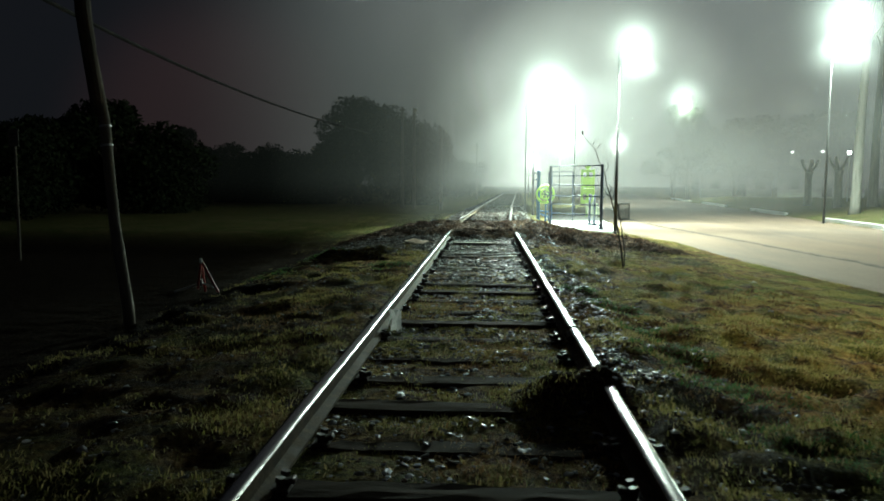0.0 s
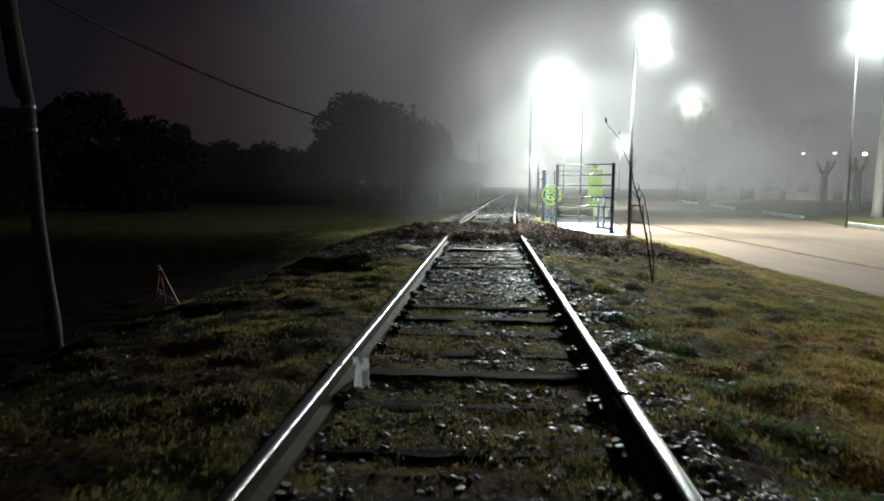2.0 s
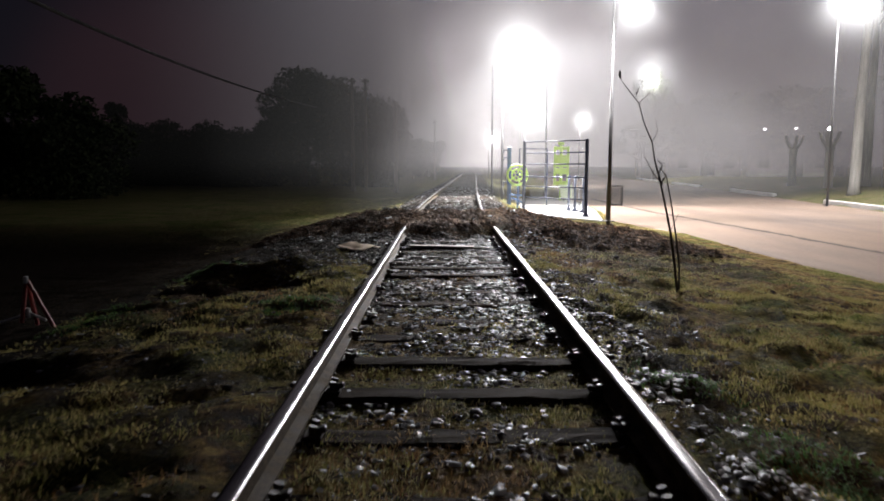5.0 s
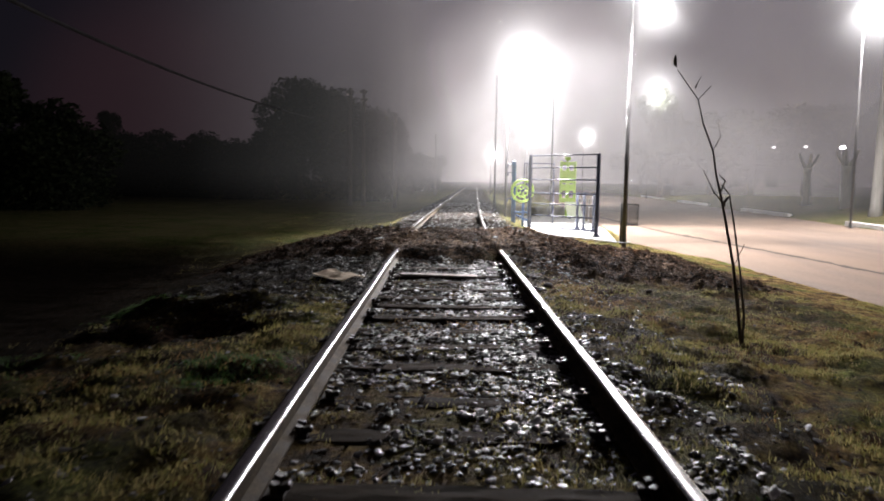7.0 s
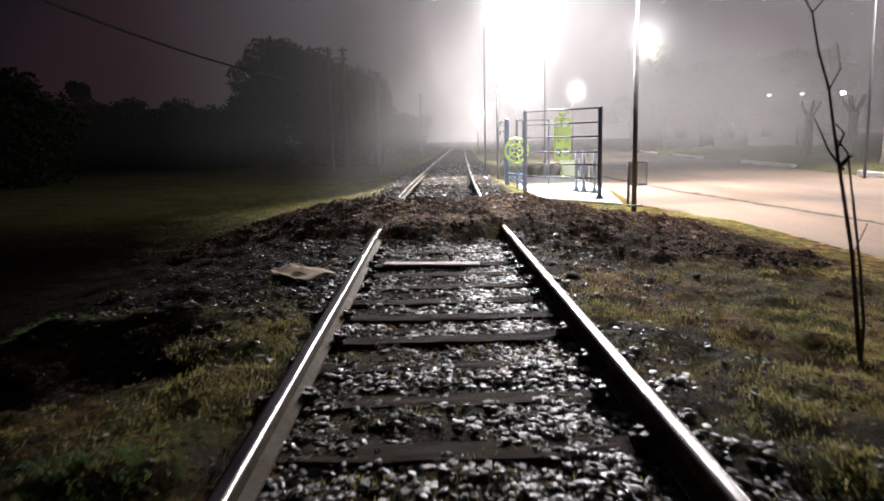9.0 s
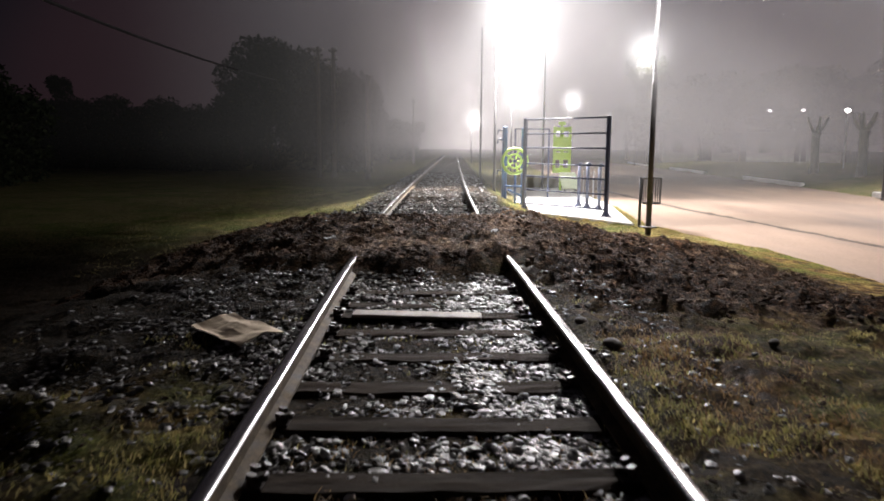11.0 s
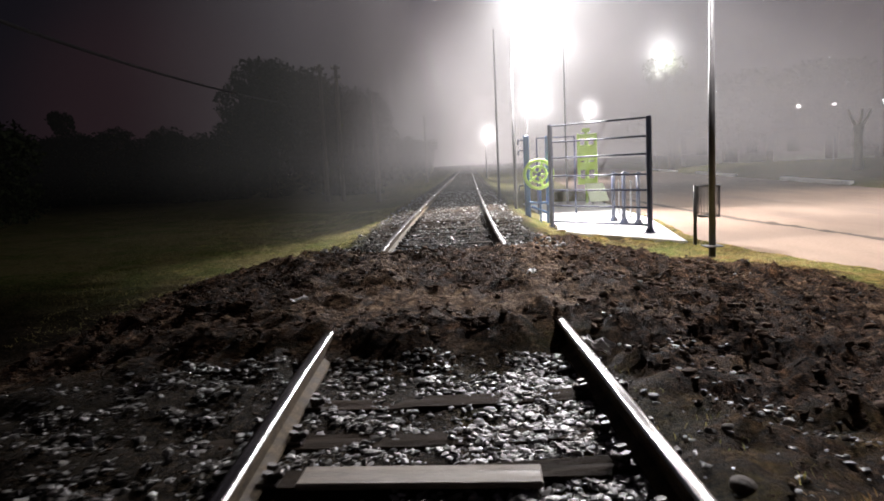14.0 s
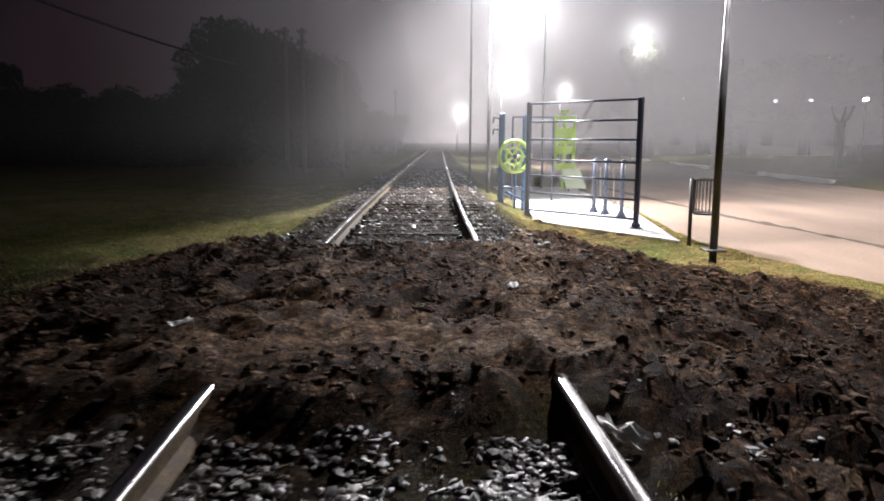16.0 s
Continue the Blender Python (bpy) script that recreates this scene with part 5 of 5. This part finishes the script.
part("cross_bar", bm, WHITE, trp, "white cross bar")
bm = bmesh.new()
tube(bm, [(0, -0.02, 0.16), (0, -0.02, 0.30)], 0.034, 8)
part("reflector", bm, WHITE, trp, "white reflective sleeve")
bm = bmesh.new()
tube(bm, [(0, -0.02, 0.66), (0, -0.02, 0.76)], 0.034, 8)
part("reflector", bm, WHITE, trp, "white reflective sleeve")

# utility poles far down the line
def utility_pole(x, y, z, h, arms, label):
    ob = thing("utility_pole", (x, y, z), label, "utility pole", "utility poles")
    bm = bmesh.new()
    tube(bm, [(0, 0, -0.3), (0, 0, h)], [0.14, 0.10], 10)
    part("shaft", bm, POLE_WOOD, ob)
    for k, zz in enumerate(arms):
        bm = bmesh.new()
        box(bm, (0.52, 0.09, 0.10), (0, -0.1, h - zz), (0, 0, 0), 0.01)
        part("crossarm", bm, POLE_WOOD, ob)
        for q in (-0.2, 0.2):
            bm = bmesh.new()
            tube(bm, [(q, -0.1, h - zz + 0.05), (q, -0.1, h - zz + 0.17)], [0.03, 0.045], 7)
            part("insulator", bm, KERB, ob)
    return ob


utility_pole(-6.35, 57.0, -0.5, 7.55, (0.25, 0.75), "twin wooden utility pole with crossarms beside the line")
utility_pole(-5.45, 57.0, -0.5, 7.50, (0.2, 0.7), "twin wooden utility pole with crossarms beside the line")
utility_pole(-3.2, 54.0, -0.5, 5.6, (), "plain leaning wooden pole beside the line")
utility_pole(-1.2, 95.0, -0.5, 7.0, (0.3,), "far wooden utility pole in the fog")
bm = bmesh.new()
a, b = Vector((-22.0, 26.0, 11.2)), Vector((-8.6, 56.0, 5.0))
pts = [a.lerp(b, s) - Vector((0, 0, 1.1 * 4 * s * (1 - s))) for s in (k / 24 for k in range(25))]
tube(bm, pts, [0.12 - 0.08 * (k / 24) for k in range(25)], 6)
tagged(part("overhead_cable", bm, POLE_DARK), "dark sagging bundle of overhead cable", "cable")


# ---------------------------------------------------------------- trees
def leaf_cloud(lobes, n, size, mat, seed, droop=0.0):
    """A crown: many small leaf clumps spread through uneven lobes."""
    r = np.random.RandomState(seed)
    vol = np.array([l[3] ** 2 for l in lobes])
    pick = r.choice(len(lobes), n, p=vol / vol.sum())
    c = np.array([l[:3] for l in lobes])[pick]
    rad = np.array([l[3] for l in lobes])[pick]
    d = r.normal(size=(n, 3))
    d /= np.linalg.norm(d, axis=1)[:, None]
    rr = rad * (0.45 + 0.62 * r.rand(n) ** 0.7)
    p = c + d * rr[:, None] * np.array([1, 1, 0.85])
    a, b = r.normal(size=(n, 3)), r.normal(size=(n, 3))
    a /= np.linalg.norm(a, axis=1)[:, None]
    b -= a * (a * b).sum(1)[:, None]
    b /= np.linalg.norm(b, axis=1)[:, None]
    s = (size * (0.5 + r.rand(n)))[:, None]
    v = np.stack([p - a * s, p - b * s * 0.45, p + a * s, p + b * s * 0.5], 1).reshape(-1, 3)
    f = np.arange(n * 4).reshape(-1, 4)
    return mesh("crown", v.tolist(), f.tolist(), mat)


def tree_kit(h, w, seed, n=2600, leaf=0.22, mat=LEAF, bark=BARK, base=0.25):
    """Meshes of a broad tree: trunk with limbs, and its crown."""
    r = random.Random(seed)
    bm = bmesh.new()
    trunk_top = h * 0.55
    tube(bm, [(0, 0, -0.3), (r.uniform(-0.1, 0.1), 0, h * 0.2), (r.uniform(-0.3, 0.3), r.uniform(-0.2, 0.2), trunk_top)], [0.035 * h, 0.026 * h, 0.012 * h], 9)
    lobes = []
    for k in range(11):
        a, q = r.uniform(0, 6.283), r.uniform(0.1, 0.42) * w
        z = h * r.uniform(base + 0.1, 0.86)
        tip = (math.cos(a) * q, math.sin(a) * q, z)
        tube(bm, [(0, 0, h * r.uniform(0.22, 0.45)), (tip[0] * 0.5, tip[1] * 0.5, z * 0.75), tip], [0.012 * h, 0.008 * h, 0.003 * h], 6)
        lobes.append((*tip, w * r.uniform(0.15, 0.25)))
    lobes.append((r.uniform(-0.1, 0.1) * w, 0, h * 0.86, w * 0.17))
    return finish(bm, "trunk", bark, True), leaf_cloud(lobes, n, leaf, mat, seed)


def plant_tree(kit, at, rz, label, group, scale=(1, 1, 1)):
    ob = thing("tree", at, label, "tree", group, rz)
    for name, me in zip(("trunk", "crown"), kit):
        o = new(name, me)
        o.parent = ob
        o.matrix_basis = Matrix.Diagonal((*scale, 1))
    return ob


KITS = [tree_kit(9.5, 9.5, 1, 16000, 0.17), tree_kit(6.2, 6.0, 2, 9000, 0.15, base=0.1), tree_kit(6.0, 8.0, 3, 11000, 0.15, base=0.05), tree_kit(8.0, 4.6, 4, 6500, 0.15, base=0.2)]
DARK = "dark leafy tree standing in the night fog"
rnd = random.Random(23)
plant_tree(KITS[0], (-11.6, 67, -0.6), 20, "large dark rounded tree standing in the night fog", "trees left of the line")
plant_tree(KITS[2], (-7.6, 68, -0.6), 120, DARK, "trees left of the line", (1.0, 1.0, 1.32))
plant_tree(KITS[1], (-6.0, 75, -0.6), 60, DARK, "trees left of the line", (1, 1, 0.95))
for x, y, s in ((-5.0, 84, 0.8), (-4.0, 100, 0.8), (-7.5, 92, 1.0), (-2.5, 125, 0.9)):
    plant_tree(KITS[1], (x, y, -0.6), x * 50, DARK, "trees left of the line", (s, s, s))
plant_tree(KITS[3], (-33.2, 80, -0.8), 0, DARK, "trees left of the line", (0.9, 0.9, 1.08))
for k in range(15):
    x = -17.0 - k * 2.6
    plant_tree(KITS[2 if k % 3 else 1], (x, 78 + rnd.uniform(-4, 4), -0.9), k * 77, "dark bushy tree in the tree line", "trees left of the line", (0.9, 0.9, rnd.uniform(0.86, 1.05)))
for x, y, s in ((-23.2, 46, 1.17), (-27.5, 45, 1.0), (-31.5, 43, 0.98), (-20.6, 47, 0.82), (-35.5, 41, 1.0), (-26.0, 40, 0.85), (-30.5, 38, 0.85), (-24.5, 37, 0.72)):
    plant_tree(KITS[2 if s < 1 else 1], (x, y, -0.9), x * 31, "dark dense tree at the edge of the dark field", "trees at the field", (s * 1.1, s * 1.1, s))
for k in range(12):
    plant_tree(KITS[2], (-14 - k * 2.4, 70 + rnd.uniform(-2, 2), -0.7), k * 41, "low dark bush under the trees", "bushes left of the line", (0.8, 0.8, 0.6))

# right of the road: tall pale trunks, pruned trees, and a lit tree under the far lamp
def pale_trunk(x, y, r, h, lean, label):
    bm = bmesh.new()
    rr = random.Random(int(x * 10))
    tube(bm, [(0, 0, -0.4), (lean * 0.1, 0, 0.5), (lean * 0.4, 0.1, h * 0.35), (lean * 0.7, 0, h * 0.7), (lean, 0.1, h)], [r * 1.35, r, r * 0.85, r * 0.6, r * 0.25], 12)
    for k in range(7):
        z = h * rr.uniform(0.55, 0.95)
        a = rr.uniform(0, 6.283)
        tube(bm, [(lean * z / h, 0, z), (lean * z / h + 1.0 * math.cos(a), 1.0 * math.sin(a), z + 1.0), (lean * z / h + 1.8 * math.cos(a), 1.8 * math.sin(a), z + 2.4)], [r * 0.3, r * 0.2, 0.02], 6)
    ob = thing("tree", (x, y, height(x, y)), label, "tree", "tall trees beyond the road")
    part("trunk", bm, BARK_PALE, ob, "", True)
    lobes = [(lean + rr.uniform(-2, 2), rr.uniform(-2, 2), h + rr.uniform(0, 3), rr.uniform(0.8, 1.5)) for _ in range(7)]
    c = new("crown", leaf_cloud(lobes, 900, 0.2, LEAF_SOFT, int(y)))
    c.parent = ob


for x, y, r, h, lean in ((20.9, 44.0, 0.27, 15, 0.4), (24.9, 50, 0.28, 15, 0.2), (25.8, 49.5, 0.24, 14, 0.5), (27.3, 50, 0.22, 14, 0.3)):
    pale_trunk(x, y, r, h, lean, "tall pale smooth-barked tree on the lawn")


def pruned(x, y, s):
    ob = thing("tree", (x, y, height(x, y)), "short pollarded pale tree trunk on the lawn", "tree", "pollarded trees")
    bm = bmesh.new()
    tube(bm, [(0, 0, -0.3), (0.02, 0, 0.8), (0, 0, 2.1), (0.03, 0, 2.4)], [0.30, 0.22, 0.23, 0.28], 10)
    for k in range(5):
        a = k * 1.256 + x
        tube(bm, [(0, 0, 2.25), (0.45 * math.cos(a), 0.45 * math.sin(a), 2.85), (0.6 * math.cos(a), 0.6 * math.sin(a), 3.3)], [0.14, 0.09, 0.06], 7)
    part("trunk", bm, BARK_PALE, ob, "", True)


for x, y in ((23.36, 56.0), (22.87, 50.35)):
    pruned(x, y, 1)

SOFT = [tree_kit(10.5, 8.0, 31, 3600, 0.24, LEAF_SOFT, BARK, 0.3), tree_kit(8.0, 8.5, 32, 3200, 0.24, LEAF_SOFT, BARK, 0.15)]
plant_tree(SOFT[0], (25.0, 94.0, -0.3), 10, "leafy tree lit by the far street lamp", "trees beyond the road", (1.0, 1.0, 1.15))
for x, y, k, s in ((30, 92, 1, 1.1), (37, 90, 0, 1.2), (44, 88, 1, 1.3), (51, 86, 0, 1.3), (58, 84, 1, 1.35), (66, 80, 0, 1.4), (34, 104, 0, 1.3), (48, 100, 0, 1.4), (74, 74, 1, 1.5), (27, 110, 1, 1.1)):
    plant_tree(SOFT[k], (x, y, 0), x * 13, "grey-green leafy tree fading in the fog", "trees beyond the road", (s, s, 0.78 * s))

# garden lamps beyond the lawn
for x, y, z in ((30.7, 65.6, 4.08), (34.5, 79.3, 4.8), (31.7, 79.9, 4.75)):
    ob = thing("garden_lamp", (x, y, 0.0), "small lit white lamp on a thin post beyond the lawn", "garden lamp", "garden lamps")
    bm = bmesh.new()
    tube(bm, [(0, 0, -0.2), (0, 0, z - 0.1)], 0.04, 8)
    part("post", bm, GALV, ob)
    bm = bmesh.new()
    sphere(bm, 0.16, (0, 0, z), 2, (1.2, 1.2, 0.8))
    part("lamp_globe", bm, LAMP_SMALL, ob, "lit white globe", True)
    light("garden_light", (0, 0, z + 0.3), 260, 0.1, parent=ob)

# low house far beyond the lawn
def house(x, y, w, d, h, rz):
    ob = thing("house", (x, y, 0.0), "low pale house in the fog beyond the lawn", "house", "houses beyond the lawn", rz)
    bm = bmesh.new()
    box(bm, (w, d, h + 0.3), (0, 0, h / 2 - 0.15), (0, 0, 0), 0.02)
    part("wall", bm, WALL, ob)
    bm = bmesh.new()
    box(bm, (w + 0.5, d + 0.5, 0.18), (0, 0, h + 0.10), (0, 3, 0), 0.03)
    part("roof", bm, ROOF, ob)
    for k in (-0.3, 0.08, 0.34):
        bm = bmesh.new()
        box(bm, (1.1, 0.06, 1.2 if k != 0.08 else 2.0), (w * k, -d / 2 - 0.02, 1.5 if k != 0.08 else 1.0), (0, 0, 0), 0.01)
        part("window" if k != 0.08 else "door", bm, WINDOW, ob)


house(40, 92, 9, 7, 3.0, -24)
house(31.5, 97, 8, 7, 3.0, -14)


# ---------------------------------------------------------------- single ballast stones nearest the path
def stone_mesh(seed):
    r = np.random.RandomState(seed)
    v = ICO_V * (1 + 0.8 * (r.rand(len(ICO_V), 1) - 0.5)) * np.array([1, r.uniform(0.65, 1), r.uniform(0.4, 0.7)])
    return mesh("ballast_stone", v.tolist(), ICO_F.tolist(), STONE_ONE)


STONE_ONE = material("wet_ballast_stone_single", [(0.04, 0.036, 0.032), (0.16, 0.15, 0.14), (0.55, 0.54, 0.53)], 14, (0.10, 0.32), 0.4, 120, random_object=0.7)
shapes = [stone_mesh(k) for k in range(8)]
rnd = random.Random(77)
for k, (x, y, z) in enumerate(spots(290, -1.6, 1.2, 6.0, 20.0, ballast_density)):
    s = rnd.uniform(0.02, 0.036)
    ob = new("ballast_stone", shapes[k % 8])
    ob.parent = ground
    ob.matrix_basis = pose(x, y, z + s * 0.3, rnd.uniform(-25, 25), rnd.uniform(-25, 25), rnd.uniform(0, 360)) @ Matrix.Diagonal((s, s, s, 1))
